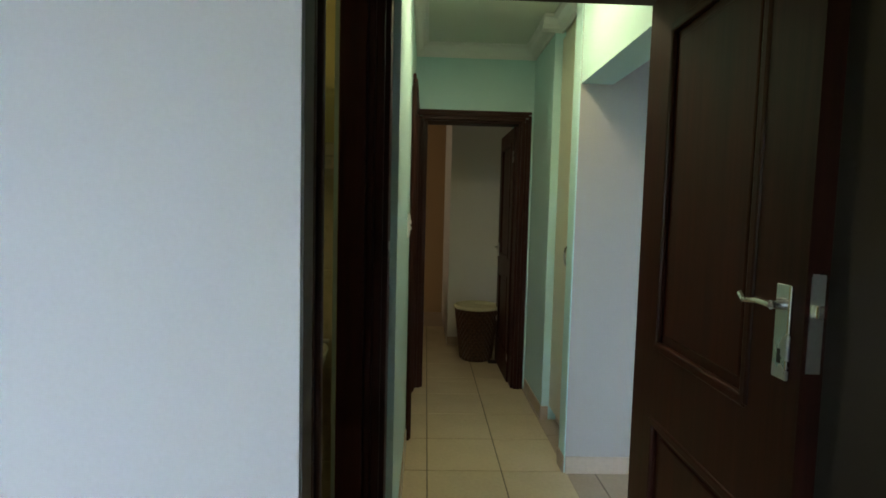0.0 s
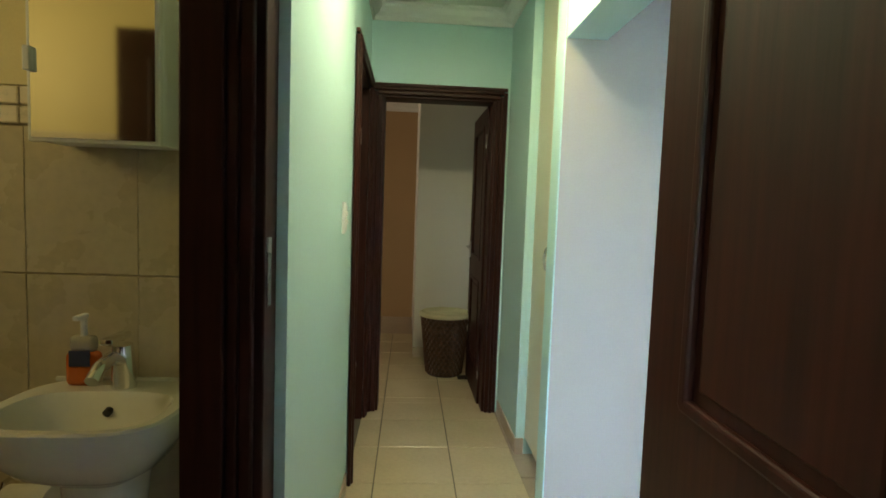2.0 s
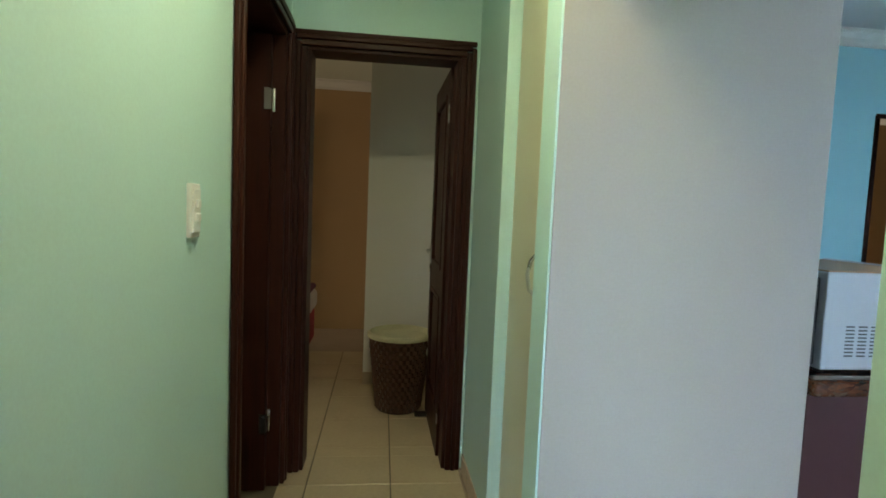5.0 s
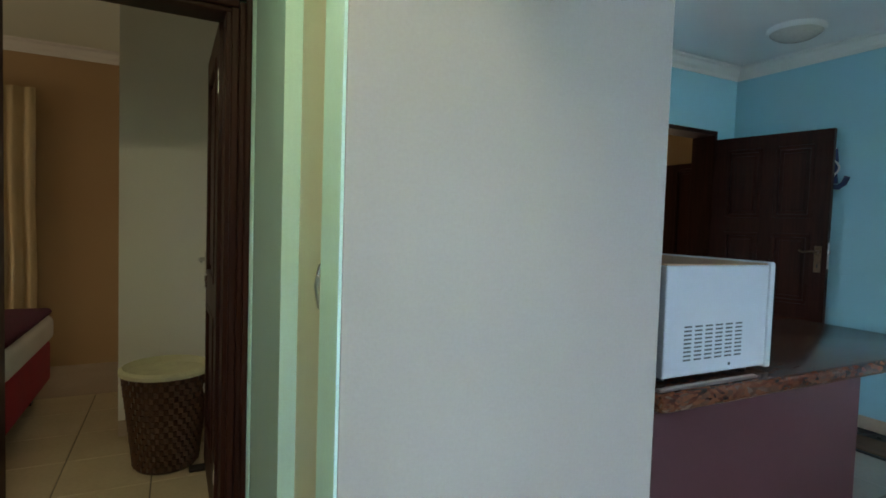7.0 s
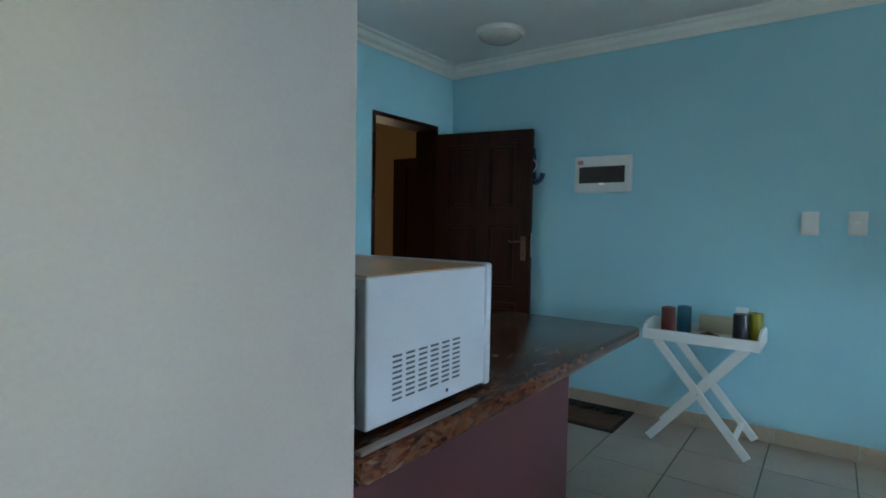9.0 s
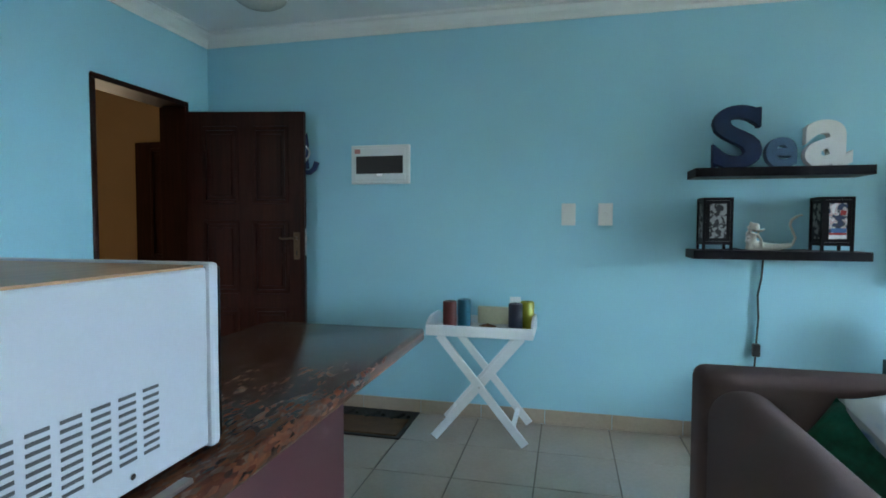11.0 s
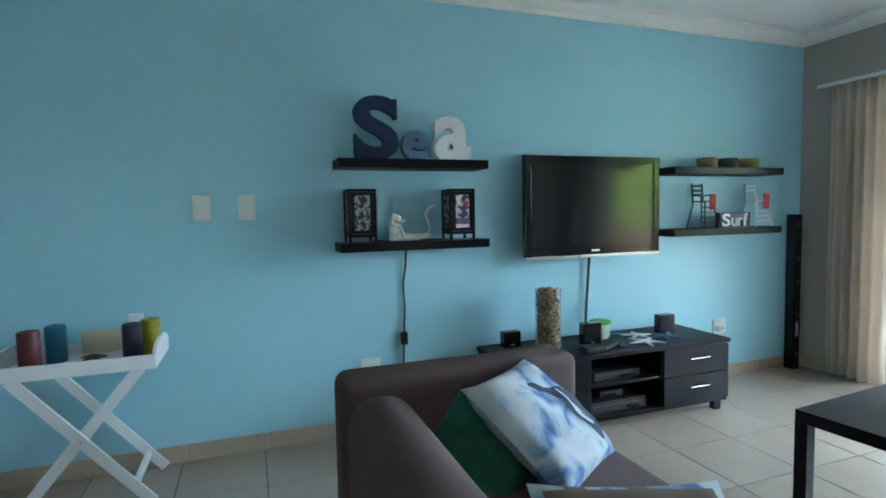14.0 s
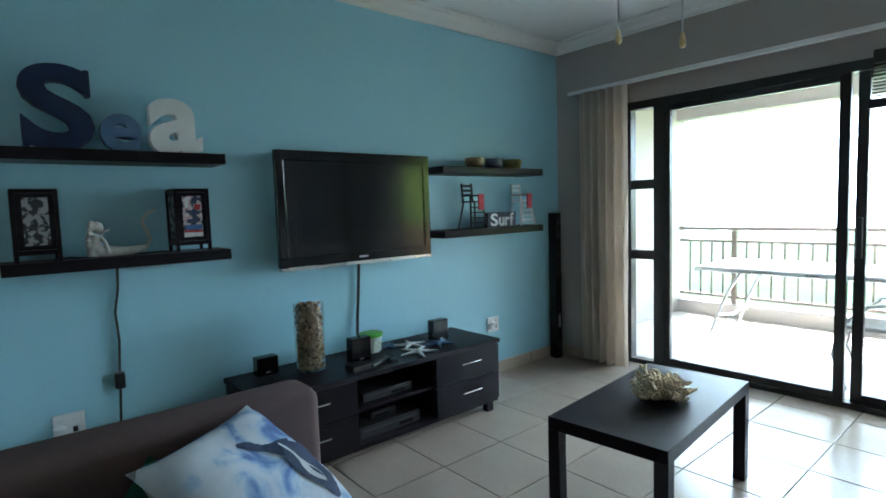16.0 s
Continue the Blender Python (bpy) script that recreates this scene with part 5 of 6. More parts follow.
# things on the television cabinet
vase = thing("shell_vase", (4.66, 1.135, 0.455), "tall glass cylinder filled with small sea shells", "vase")
rnd = random.Random(11)
bm = bmesh.new()
for k in range(620):
    a, z = rnd.uniform(0, 2 * math.pi), rnd.uniform(0.012, 0.335)
    rr = 0.064 * (0.86 + 0.12 * rnd.random()) if k % 5 else rnd.uniform(0, 0.055)
    if k % 7 == 0:
        z = rnd.uniform(0.325, 0.345)
        rr = rnd.uniform(0, 0.06)
    m = Matrix.LocRotScale((4.66 + rr * math.cos(a), 1.135 + rr * math.sin(a), 0.455 + z), Euler((rnd.uniform(0, 6), rnd.uniform(0, 6), rnd.uniform(0, 6))), (1, 0.7, 0.5))
    bmesh.ops.create_icosphere(bm, subdivisions=1, radius=rnd.uniform(0.010, 0.016), matrix=m)
SHELL = surface("sea_shells", (0.46, 0.38, 0.27), 0.5, 0.1, 60, 200, 0.2)
nt = SHELL.node_tree
geo = nt.nodes.new("ShaderNodeNewGeometry")
hsv = nt.nodes.new("ShaderNodeValToRGB")
hsv.color_ramp.elements[0].color, hsv.color_ramp.elements[1].color = (0.07, 0.030, 0.012, 1), (0.52, 0.35, 0.18, 1)
nt.links.new(geo.outputs["Random Per Island"], hsv.inputs["Fac"])
nt.links.new(hsv.outputs["Color"], nt.nodes["Principled BSDF"].inputs["Base Color"])
part("core", rods(((4.66, 1.135, 0.464), (4.66, 1.135, 0.775), 0.056), n=20), SHELL, vase)
part("shells", bm, SHELL, vase, "mixed brown and cream shells")
g = part("glass", lathe(bmesh.new(), [(0.074, 0), (0.076, 0.004), (0.076, 0.345), (0.073, 0.345), (0.073, 0.008), (0.003, 0.008)], (4.66, 1.135, 0.455), 32), PANE, vase, "clear glass cylinder", True)


def satellite(x, y, w, label, top=0.585):
    ob = thing("small_speaker", (x, y, 0.455), label, "speaker", "small speakers on the cabinet")
    part("body", boxes((x - 0.03, x + 0.03, y - w / 2, y + w / 2, 0.455, top), bevel=0.004), GLOSSBLACK, ob)
    part("badge", boxes((x - 0.0318, x - 0.0298, y - 0.012, y + 0.012, 0.468, 0.474)), SILVER, ob)


satellite(4.74, 1.345, 0.110, "small low black cube speaker on the cabinet", 0.548)
satellite(4.60, 0.880, 0.120, "small black cube speaker on the cabinet")
satellite(4.62, 0.300, 0.115, "small black cube speaker on the cabinet")
tub = thing("plastic_tub", (4.70, 0.74, 0.455), "clear plastic tub with a bright green lid", "tub")
part("tub", lathe(bmesh.new(), [(0.046, 0), (0.052, 0.01), (0.062, 0.095), (0.060, 0.098)], (4.70, 0.735, 0.455), 24), surface("milky_plastic", (0.62, 0.68, 0.66), 0.3), tub, smooth=True)
part("lid", lathe(bmesh.new(), [(0.066, 0.094), (0.068, 0.098), (0.068, 0.110), (0.060, 0.114), (0.004, 0.112)], (4.70, 0.735, 0.455), 24), surface("lime_green_plastic", (0.10, 0.45, 0.05), 0.4), tub, "lime green lid", True)
part("label", boxes((4.636, 4.640, 0.71, 0.76, 0.475, 0.525)), surface("pale_label", (0.55, 0.62, 0.52), 0.6), tub)


def starfish(x, y, r, turn, material, label):
    bm = bmesh.new()
    for k in range(5):
        a = turn + math.pi * 2 * k / 5
        rod(bm, (x, y, 0.468), (x + r * math.cos(a), y + r * math.sin(a), 0.462), 0.017, 0.005, 8)
    bmesh.ops.scale(bm, vec=(1, 1, 0.7), verts=bm.verts, space=Matrix.Translation((0, 0, -0.457)))
    return solid("starfish", bm, material, label, "starfish", "starfish on the cabinet", smooth=True)


starfish(4.49, 0.56, 0.115, 0.3, LETTERWHITE, "white dried starfish on the cabinet")
starfish(4.64, 0.50, 0.105, 0.9, LETTERWHITE, "white dried starfish on the cabinet")
starfish(4.55, 0.36, 0.095, 0.1, MIDBLUE, "slate blue dried starfish on the cabinet")
starfish(4.72, 0.60, 0.08, 0.6, MIDBLUE, "slate blue dried starfish on the cabinet")


def remote(x, y, turn, label):
    ob = thing("remote_control", (0, 0, 0), label, "remote control")
    part("body", boxes((-0.022, 0.022, -0.085, 0.085, 0, 0.02), bevel=0.006), DARKPLASTIC, ob)
    for i in range(3):
        for j in range(5):
            part("button", boxes((-0.014 + 0.011 * i, -0.008 + 0.011 * i, -0.06 + 0.022 * j, -0.052 + 0.022 * j, 0.019, 0.0225)), RUBBER, ob)
    ob.matrix_basis = pose(x, y, 0.4555, 0, 0, turn)


remote(4.47, 0.84, 25, "black remote control on the cabinet")
remote(4.49, 0.745, 70, "black remote control on the cabinet")
solid("games_box", boxes((4.41, 4.50, 0.92, 1.03, 0.456, 0.486), bevel=0.006), DARKPLASTIC, "flat black electronic box on the cabinet", "box")


def player(x0, x1, y0, y1, z, h, label):
    ob = thing("disc_player", ((x0 + x1) / 2, (y0 + y1) / 2, z), label, "player")
    part("case", boxes((x0, x1, y0, y1, z, z + h), bevel=0.003), DARKPLASTIC, ob)
    part("front_trim", boxes((x0 - 0.002, x0 + 0.001, y0 + 0.02, y1 - 0.02, z + h * 0.55, z + h * 0.7)), surface("dark_grey_trim", (0.05, 0.05, 0.055), 0.4), ob)
    part("display", boxes((x0 - 0.0025, x0 + 0.001, y0 + 0.05, y0 + 0.14, z + h * 0.2, z + h * 0.45)), GLOSSBLACK, ob)


player(4.46, 4.72, 0.63, 0.95, 0.271, 0.045, "black disc player in the open middle of the cabinet")
player(4.44, 4.74, 0.60, 0.99, 0.086, 0.065, "black receiver in the open middle of the cabinet")
player(4.50, 4.70, 0.72, 0.88, 0.152, 0.035, "small black decoder on the receiver")

# coral on the coffee table
bm = bmesh.new()
rnd = random.Random(3)
for k in range(110):
    a, r0 = rnd.uniform(0, 2 * math.pi), 0.060 * math.sqrt(rnd.random())
    x, y = 3.20 + r0 * math.cos(a) * 1.1, 0.27 + r0 * math.sin(a)
    z = 0.462 + rnd.uniform(0, 0.03)
    tip = Vector((x + math.cos(a) * rnd.uniform(0.0, 0.042), y + math.sin(a) * rnd.uniform(0.0, 0.042), z + rnd.uniform(0.015, 0.065)))
    if k < 45:
        tip = Vector((3.20 + math.cos(a) * rnd.uniform(0.075, 0.105) * 1.1, 0.27 + math.sin(a) * rnd.uniform(0.075, 0.10), 0.462 + rnd.uniform(0.006, 0.035)))
    rod(bm, (x, y, z), tip, 0.012, 0.008, 7)
    for q in range(2):
        rod(bm, tip - Vector((0, 0, 0.006)), tip + Vector((rnd.gauss(0, 0.014), rnd.gauss(0, 0.014), rnd.uniform(0.002, 0.018))), 0.009, 0.006, 6)
bmesh.ops.create_icosphere(bm, subdivisions=2, radius=0.05, matrix=Matrix.Translation((3.20, 0.27, 0.468)) @ Matrix.Diagonal((1.1, 1, 0.5, 1)))
solid("coral", bm, surface("dried_coral", (0.76, 0.62, 0.43), 0.85, 0.15, 20, 150, 0.4), "cream branching dried coral on the coffee table", "coral", smooth=True)

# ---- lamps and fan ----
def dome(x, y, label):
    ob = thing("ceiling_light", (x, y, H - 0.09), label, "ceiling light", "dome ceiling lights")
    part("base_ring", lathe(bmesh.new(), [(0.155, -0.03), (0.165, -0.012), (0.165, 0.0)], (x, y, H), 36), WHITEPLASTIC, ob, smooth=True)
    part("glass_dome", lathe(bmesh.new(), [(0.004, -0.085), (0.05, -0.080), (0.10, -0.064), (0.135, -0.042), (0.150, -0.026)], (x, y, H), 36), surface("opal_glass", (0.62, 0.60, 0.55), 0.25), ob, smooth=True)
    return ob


dome(4.36, 4.76, "unlit opal glass dome light on the ceiling")
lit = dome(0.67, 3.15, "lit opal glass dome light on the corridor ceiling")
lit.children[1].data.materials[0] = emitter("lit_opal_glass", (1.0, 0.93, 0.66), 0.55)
fan = thing("ceiling_fan", (3.035, 0.655, 2.2), "white ceiling fan at rest with two pull chains", "ceiling fan")
part("canopy", lathe(bmesh.new(), [(0.02, -0.08), (0.06, -0.05), (0.07, 0)], (3.035, 0.655, H), 24), WHITEPLASTIC, fan, smooth=True)
part("downrod", rods(((3.035, 0.655, H - 0.07), (3.035, 0.655, 2.42), 0.012)), WHITEPLASTIC, fan)
part("motor", lathe(bmesh.new(), [(0.03, 2.30), (0.10, 2.32), (0.12, 2.36), (0.11, 2.41), (0.04, 2.44)], (3.035, 0.655, 0), 28), WHITEPLASTIC, fan, smooth=True)
for k in range(4):
    a = 0.5 + k * math.pi / 2
    d = Vector((math.cos(a), math.sin(a), 0))
    part("blade", bar(bmesh.new(), Vector((3.035, 0.655, 2.37)) + d * 0.11, Vector((3.035, 0.655, 2.37)) + d * 0.55, 0.12, 0.008, d.cross(Vector((0, 0, 1)))), WHITEWOOD, fan)
for dx, dy, zb in ((0.085, 0.05, 1.80), (-0.085, -0.05, 1.765)):
    c = part("pull_chain", rods(((3.035 + dx, 0.655 + dy, 2.33), (3.035 + dx, 0.655 + dy, zb + 0.04), 0.0025), n=6), SILVER, fan)
    part("pull_knob", lathe(bmesh.new(), [(0.004, 0.05), (0.009, 0.03), (0.011, 0.008), (0.004, 0)], (3.035 + dx, 0.655 + dy, zb), 12), surface("brass_knob", (0.62, 0.45, 0.22), 0.3, metal=0.6), c, smooth=True)

# ---- bathroom ----
bw = thing("bathroom_tiling", (-0.8, 2.86, 0), "beige wall tiles with a mosaic border", "wall tiles")
bw["kind"] = "structure"
BORDER = surface("mosaic_border_tile", (0.58, 0.51, 0.38), 0.4, 0.25, 14, 60, 0.08, each=0.35)
meshes = {}
for i in range(6):
    for z0, z1 in ((0.0, 0.362), (0.366, 0.740), (0.744, 1.116), (1.120, 1.494)):
        key = round(z1 - z0, 3)
        if key not in meshes:
            meshes[key] = mesh_of("wall_tile", box(bmesh.new(), 0, 0.2785, -0.0035, 0, 0, key, bevel=0.0015, seg=1), BATHTILE)
        o = new("wall_tile", meshes[key])
        o.parent = bw
        o.matrix_parent_inverse = bw.matrix_basis.inverted()
        o.location = (-1.6 + 0.28 * i, 2.859, z0)
sq = mesh_of("border_tile", box(bmesh.new(), 0, 0.044, -0.011, 0, 0, 0.044, bevel=0.003, seg=1), BORDER)
for i in range(34):
    for z in (1.499, 1.548):
        o = new("border_tile", sq)
        o.parent = bw
        o.matrix_parent_inverse = bw.matrix_basis.inverted()
        o.location = (-1.6 + 0.0485 * i, 2.859, z)
structure("wall_bathroom_upper", boxes((-1.6, 0.055, 2.852, 2.859, 1.596, H)), YELLOW, "cream painted wall above the bathroom tiles")

mc = thing("mirror_cabinet", (-0.23, 2.79, 1.45), "white bathroom cabinet with a mirror door", "mirror cabinet")
part("body", boxes((-0.372, -0.085, 2.735, 2.848, 1.447, 1.812), bevel=0.002), WHITEWOOD, mc)
part("mirror_door", boxes((-0.376, -0.081, 2.716, 2.733, 1.443, 1.816), bevel=0.003), WHITEPLASTIC, mc)
part("mirror", boxes((-0.366, -0.091, 2.713, 2.7165, 1.453, 1.806)), MIRROR, mc, "mirror pane")
part("knob", boxes((-0.375, -0.358, 2.700, 2.716, 1.60, 1.655), bevel=0.003), WHITEPLASTIC, mc)

basin = thing("wash_basin", (-0.22, 2.68, 0), "white ceramic pedestal wash basin", "basin")


def ell(cx, cy, ax, ay, z, n=40, back=None):
    pts = []
    for k in range(n):
        a = 2 * math.pi * k / n
        x, y = ax * math.copysign(abs(math.cos(a)) ** 0.6, math.cos(a)), ay * math.copysign(abs(math.sin(a)) ** 0.62, math.sin(a))
        y = min(y, back) if back is not None else y
        pts.append((cx + x, cy + y, z))
    return pts


bm = bmesh.new()
CB = -0.215
rings = [ell(CB, 2.72, 0.085, 0.085, 0.66), ell(CB, 2.70, 0.150, 0.130, 0.705), ell(CB, 2.685, 0.190, 0.165, 0.765, back=0.160), ell(CB, 2.680, 0.206, 0.178, 0.825, back=0.172), ell(CB, 2.680, 0.208, 0.180, 0.838, back=0.172), ell(CB, 2.680, 0.204, 0.176, 0.844, back=0.171), ell(CB, 2.640, 0.176, 0.118, 0.843), ell(CB, 2.640, 0.168, 0.110, 0.832), ell(CB, 2.645, 0.135, 0.085, 0.775), ell(CB, 2.655, 0.070, 0.045, 0.735), ell(CB, 2.66, 0.018, 0.018, 0.730)]
vr = [[bm.verts.new(p) for p in r] for r in rings]
for a, b in zip(vr, vr[1:]):
    for k in range(40):
        bm.faces.new((a[k], a[(k + 1) % 40], b[(k + 1) % 40], b[k]))
bm.faces.new(vr[0][::-1])
bm.faces.new(vr[-1])
part("bowl", bm, CERAMIC, basin, smooth=True)
part("pedestal", lathe(bmesh.new(), [(0.11, 0), (0.10, 0.05), (0.078, 0.2), (0.075, 0.45), (0.10, 0.68)], (-0.215, 2.73, 0), 28), CERAMIC, basin, smooth=True)
part("back_lip", boxes((-0.405, -0.025, 2.838, 2.852, 0.838, 0.852), bevel=0.005), CERAMIC, basin, smooth=True)
part("overflow", rods(((-0.215, 2.728, 0.798), (-0.215, 2.742, 0.802), 0.010)), DARKPLASTIC, basin)
tap = thing("basin_tap", (-0.21, 2.79, 0.812), "chrome single lever basin tap", "tap")
bm = bmesh.new()
rod(bm, (-0.21, 2.79, 0.812), (-0.21, 2.785, 0.895), 0.022, 0.018, 16)
pipe(bm, [(-0.21, 2.785, 0.865), (-0.21, 2.74, 0.880), (-0.21, 2.70, 0.872), (-0.21, 2.675, 0.855)], 0.012, 12)
part("spout", bm, CHROME, tap, smooth=True)
part("lever", boxes((-0.222, -0.198, 2.72, 2.80, 0.905, 0.918), bevel=0.005), CHROME, tap, smooth=True)
tap.matrix_basis = Matrix.Translation((-0.205, 2.79, 0.843)) @ Matrix.Diagonal((1.35, 1.2, 1.35, 1))
soap = thing("soap_dispenser", (-0.315, 2.80, 0.812), "orange liquid soap bottle with a clear pump", "soap bottle")
part("bottle", boxes((-0.360, -0.280, 2.785, 2.825, 0.812, 0.90), bevel=0.016, seg=4), surface("orange_soap", (0.62, 0.15, 0.03), 0.25), soap, smooth=True)
part("bottle_shoulder", boxes((-0.352, -0.288, 2.79, 2.82, 0.897, 0.940), bevel=0.014, seg=4), surface("pale_clear_plastic", (0.48, 0.46, 0.40), 0.2), soap, smooth=True)
part("label", boxes((-0.345, -0.295, 2.783, 2.786, 0.865, 0.905)), surface("navy_label", (0.03, 0.04, 0.09), 0.5), soap)
bm = rods(((-0.32, 2.805, 0.935), (-0.32, 2.805, 0.985), 0.008))
box(bm, -0.328, -0.312, 2.77, 2.815, 0.983, 0.995, bevel=0.003)
part("pump", bm, WHITEPLASTIC, soap)
soap.matrix_basis = Matrix.Translation((-0.305, 2.80, 0.843))
tr = thing("toilet_roll_holder", (-0.42, 2.78, 0.5), "toilet roll on a chrome holder", "toilet roll")
part("roll", lathe(bmesh.new(), [(0.022, 0), (0.058, 0), (0.058, 0.11), (0.022, 0.11)], (0, 0, 0), 28), surface("toilet_paper", (0.76, 0.74, 0.68), 0.9, 0.04, 20, 120, 0.1), tr, smooth=True)
tr.children[0].matrix_parent_inverse = Matrix.Identity(4)
tr.children[0].matrix_basis = pose(-0.05, -0.03, 0.045, 0, 90, 0)
part("bracket", pipe(bmesh.new(), [(-0.49, 2.85, 0.60), (-0.49, 2.77, 0.60), (-0.49, 2.75, 0.545), (-0.34, 2.75, 0.545)], 0.006), CHROME, tr)

# ---- far bedroom ----
bk = thing("laundry_basket", (0.82, 5.66, 0), "dark woven laundry basket with a cream cloth liner", "basket")
WICKER = surface("dark_wicker", (0.045, 0.022, 0.014), 0.55, 0.25, 12, 90, 0.2, coat=0.2)
bm = bmesh.new()
rows, cols = 16, 27
for j in range(rows):
    z0 = 0.012 + j * 0.0275
    r0 = 0.140 + 0.056 * (z0 / 0.46)
    for k in range(cols):
        a = 2 * math.pi * (k + 0.5 * (j % 2)) / cols
        d = Vector((math.cos(a), math.sin(a), 0))
        t = Vector((-d.y, d.x, 0))
        c = Vector((0.82, 5.66, z0)) + d * r0
        w = math.pi * r0 / cols * 0.92
        v = [bm.verts.new(c + t * u * w + d * o + Vector((0, 0, zz))) for u, o, zz in ((-1, 0, 0.001), (1, 0, 0.001), (1, 0, 0.026), (-1, 0, 0.026), (0, 0.011, 0.003), (0, 0.011, 0.024))]
        for fidx in ((0, 4, 5, 3), (4, 1, 2, 5), (0, 1, 4), (3, 5, 2)):
            bm.faces.new([v[i] for i in fidx])
part("weave", bm, surface("woven_strip", (0.095, 0.046, 0.026), 0.32, 0.4, 40, 140, 0.2), bk, "glossy brown woven strips", smooth=False)
part("wall", lathe(bmesh.new(), [(0.136, 0.0), (0.138, 0.01), (0.194, 0.458), (0.188, 0.458), (0.13, 0.02), (0.004, 0.02)], (0.82, 5.66, 0), 40), WICKER, bk, smooth=True)
part("liner", lathe(bmesh.new(), [(0.206, 0.448), (0.212, 0.450), (0.213, 0.468), (0.196, 0.478), (0.186, 0.462), (0.172, 0.30), (0.004, 0.27)], (0.82, 5.66, 0), 40), surface("cream_liner", (0.55, 0.53, 0.36), 0.9, 0.08, 12, 200, 0.2), bk, "cream cotton liner", True)
part("tie", pipe(bmesh.new(), [(0.99, 5.54, 0.46), (1.0, 5.53, 0.42), (0.985, 5.525, 0.39), (0.99, 5.53, 0.36)], 0.006), surface("white_ribbon", (0.7, 0.7, 0.68), 0.8), bk)
bk.matrix_basis = Matrix.Translation((0.82, 5.66, 0)) @ Matrix.Diagonal((1, 1, 1.06, 1))
bm = bmesh.new()
box(bm, 0.920, 1.0, 5.49, 5.54, 0.0, 0.022, bevel=0.007, seg=3)
solid("door_wedge", bm, surface("dark_brown_rubber", (0.02, 0.013, 0.01), 0.7), "small dark brown rubber door wedge on the tiles", "door wedge")
bed = thing("bed", (-0.9, 6.5, 0), "bed with a red valance, white sheet and purple throw", "bed")
part("base", padded(-1.9, 0.08, 5.95, 7.0, 0.10, 0.36, 0.02), DARKPLASTIC, bed)
part("valance", padded(-1.92, 0.11, 5.93, 7.02, 0.12, 0.40, 0.03), surface("red_cotton", (0.36, 0.02, 0.035), 0.85, 0.12, 6, 200, 0.2), bed, "crimson cotton valance", True)
part("mattress", padded(-1.93, 0.13, 5.92, 7.03, 0.395, 0.57, 0.05), surface("white_sheet", (0.66, 0.62, 0.56), 0.9, 0.05, 5, 200, 0.15), bed, smooth=True)
part("throw", padded(-0.85, 0.12, 5.93, 7.02, 0.565, 0.615, 0.03), surface("purple_throw", (0.10, 0.018, 0.05), 0.9, 0.15, 8, 220, 0.25), bed, "dark purple throw", True)
for x in (-1.8, 0.0):
    for y in (6.05, 6.9):
        part("foot", boxes((x - 0.03, x + 0.03, y - 0.03, y + 0.03, 0, 0.11)), DARKPLASTIC, bed)
curtain("curtain", -1.0, -0.12, 7.80, 0.03, 2.20, 8, 0.04, "long cream curtain in the far bedroom", surface("cream_bedroom_curtain", (0.56, 0.44, 0.26), 0.9, 0.06, 3, 300, 0.15))

# ---- floor tiles and skirtings ----
tile_meshes = {}


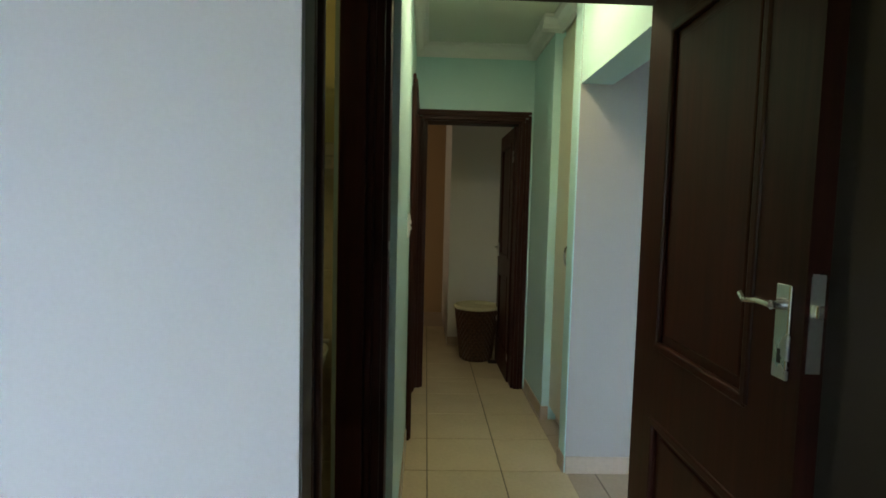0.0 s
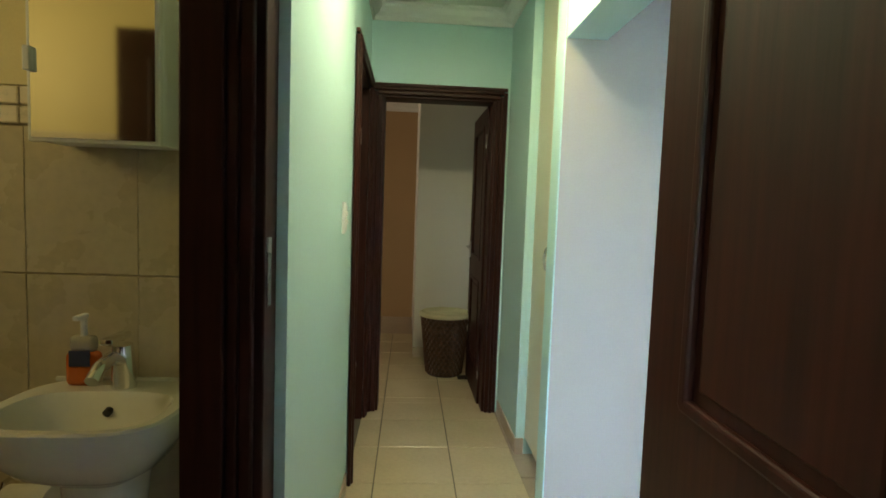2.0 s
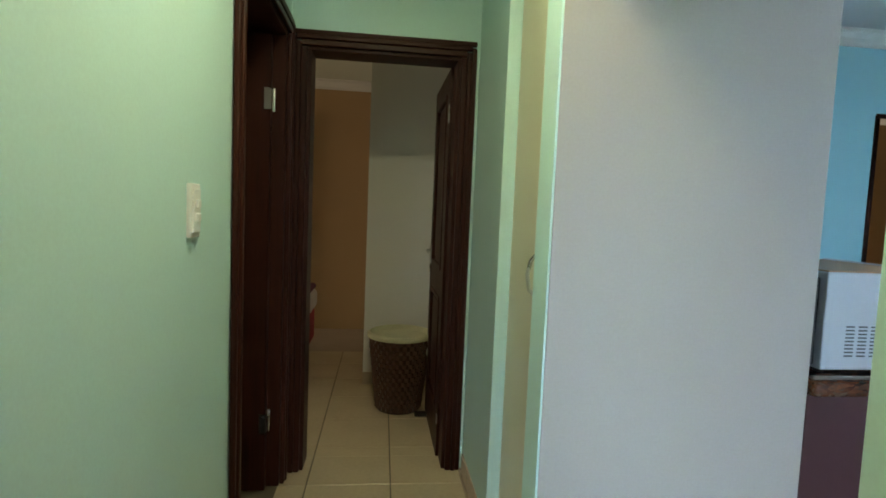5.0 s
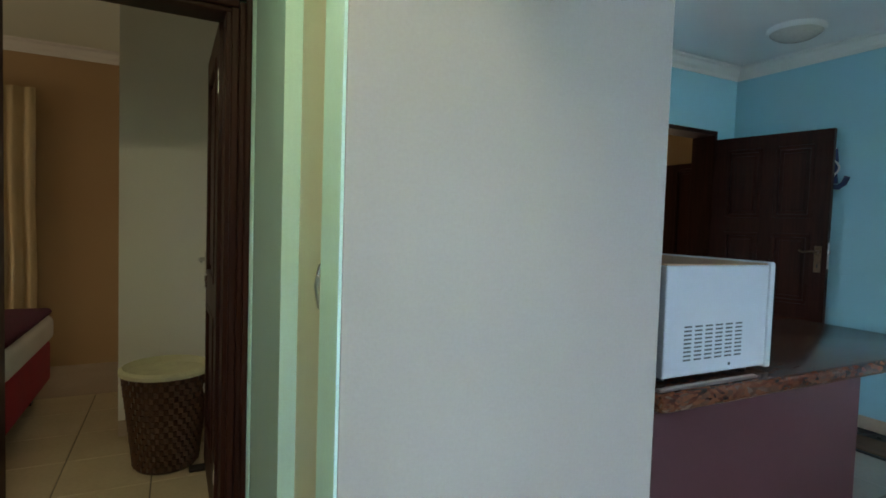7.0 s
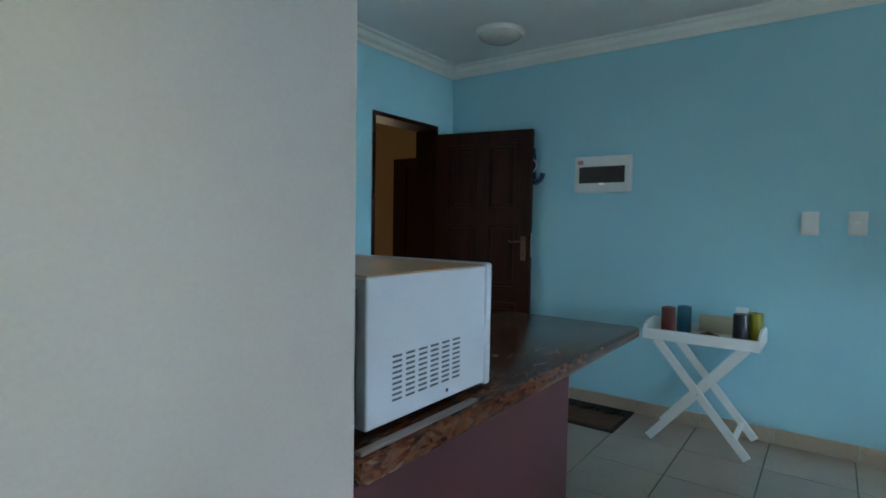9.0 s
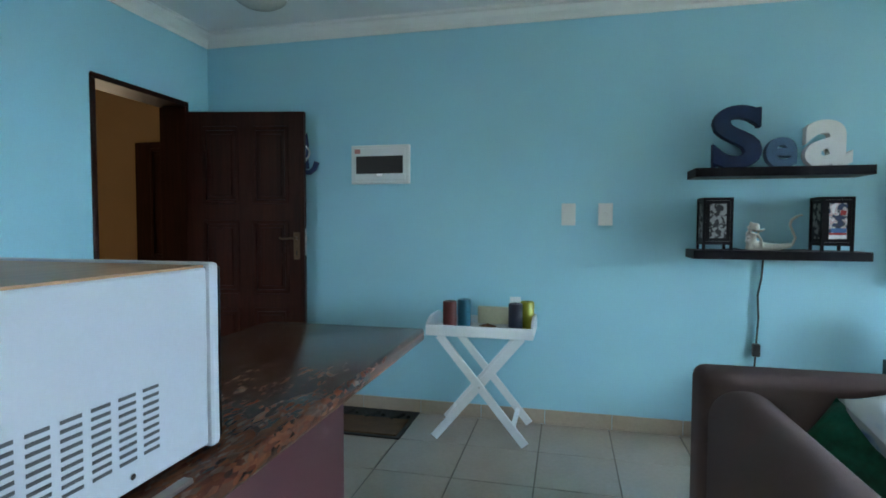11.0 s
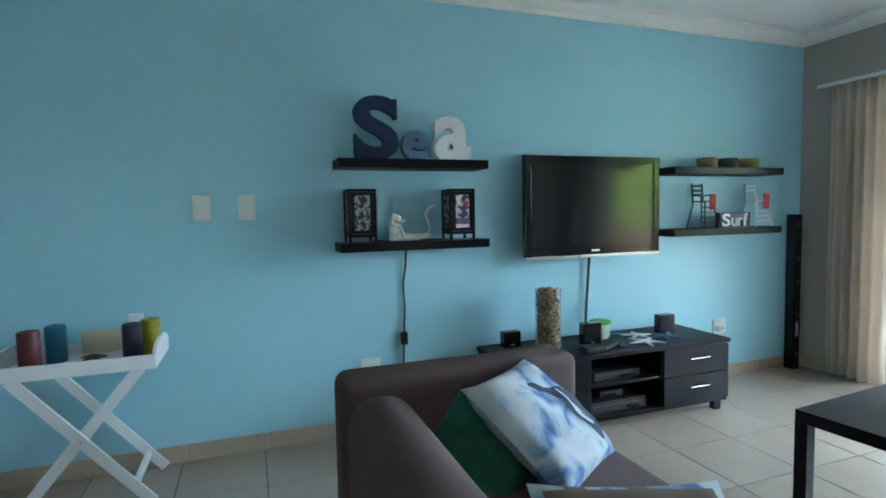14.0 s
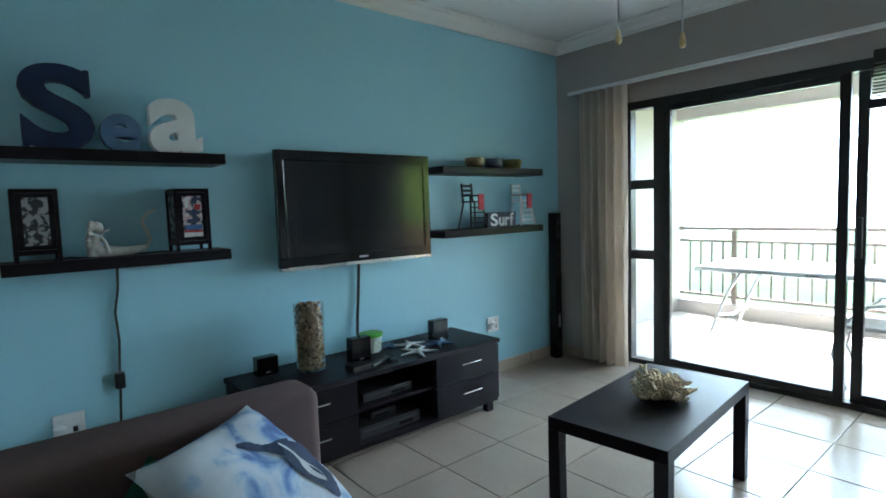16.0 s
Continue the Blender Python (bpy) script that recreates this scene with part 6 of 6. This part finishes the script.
def lay_tiles(parent, x0, x1, y0, y1, jx, jy, pitch, keep=lambda x, y: True, name="tile", mat=None):
    i0, i1 = math.floor((x0 - jx) / pitch), math.ceil((x1 - jx) / pitch)
    k0, k1 = math.floor((y0 - jy) / pitch), math.ceil((y1 - jy) / pitch)
    for i in range(i0, i1):
        for k in range(k0, k1):
            a0, a1 = max(x0, jx + i * pitch + 0.0028), min(x1, jx + (i + 1) * pitch - 0.0028)
            b0, b1 = max(y0, jy + k * pitch + 0.0028), min(y1, jy + (k + 1) * pitch - 0.0028)
            if a1 - a0 < 0.012 or b1 - b0 < 0.012 or not keep((a0 + a1) / 2, (b0 + b1) / 2):
                continue
            key = (round(a1 - a0, 3), round(b1 - b0, 3), mat)
            if key not in tile_meshes:
                w, d = key[:2]
                tile_meshes[key] = mesh_of("tile", box(bmesh.new(), -w / 2, w / 2, -d / 2, d / 2, -0.007, 0, bevel=0.0015, seg=1), mat or TILE)
            t = new(name, tile_meshes[key])
            t.parent = parent
            t.location = ((a0 + a1) / 2, (b0 + b1) / 2, 0)


lay_tiles(floor, 1.10, WX, YS - 0.05, YN, 4.465, 3.158, 0.402)
lay_tiles(floor, LX, 1.10, 1.5, YE + 0.14, 0.369, 3.515, 0.39, mat=WARMLITTILE)
lay_tiles(floor, -0.9, 1.25, YE + 0.14, 7.0, 0.369, 3.515, 0.39, mat=WARMLITTILE)
lay_tiles(balcony, -0.5, 5.0, -3.58, YS - 0.2, 4.465, 3.158, 0.402, mat=PALETILE)
structure("floor_bedroom", boxes((-3.2, 1.10, -1.4, 1.5, -0.005, 0.0)), TILE, "cream tiled bedroom floor")
structure("floor_bathroom", boxes((-1.6, LX, 1.62, 2.86, -0.005, -0.001)), TILE, "cream tiled bathroom floor")
structure("floor_far_bedroom", boxes((-3.2, -0.9, 5.05, 7.9, -0.005, -0.001), (-0.9, 0.62, 7.0, 7.9, -0.005, -0.001)), TILE, "cream tiled far bedroom floor")
skirting("skirting_east", "y", YW, YN, WX, -1)
skirting("skirting_south", "x", 4.38, WX - 0.01, YW, 1)
skirting("skirting_partition", "x", 1.09, 1.79, 3.50, -1)
skirting("skirting_corridor_west", "y", 2.61, 3.83, LX, 1)
skirting("skirting_corridor_east", "y", 4.22, 4.80, 1.12, -1)
skirting("skirting_corridor_step", "x", 1.112, 1.165, 4.22, -1)
skirting("skirting_corridor_near", "y", 3.495, 3.615, 1.083, -1)
skirting("skirting_far", "x", 0.572, 1.25, 6.12, -1)
skirting("skirting_north", "x", 2.9, 3.9, YN, -1)
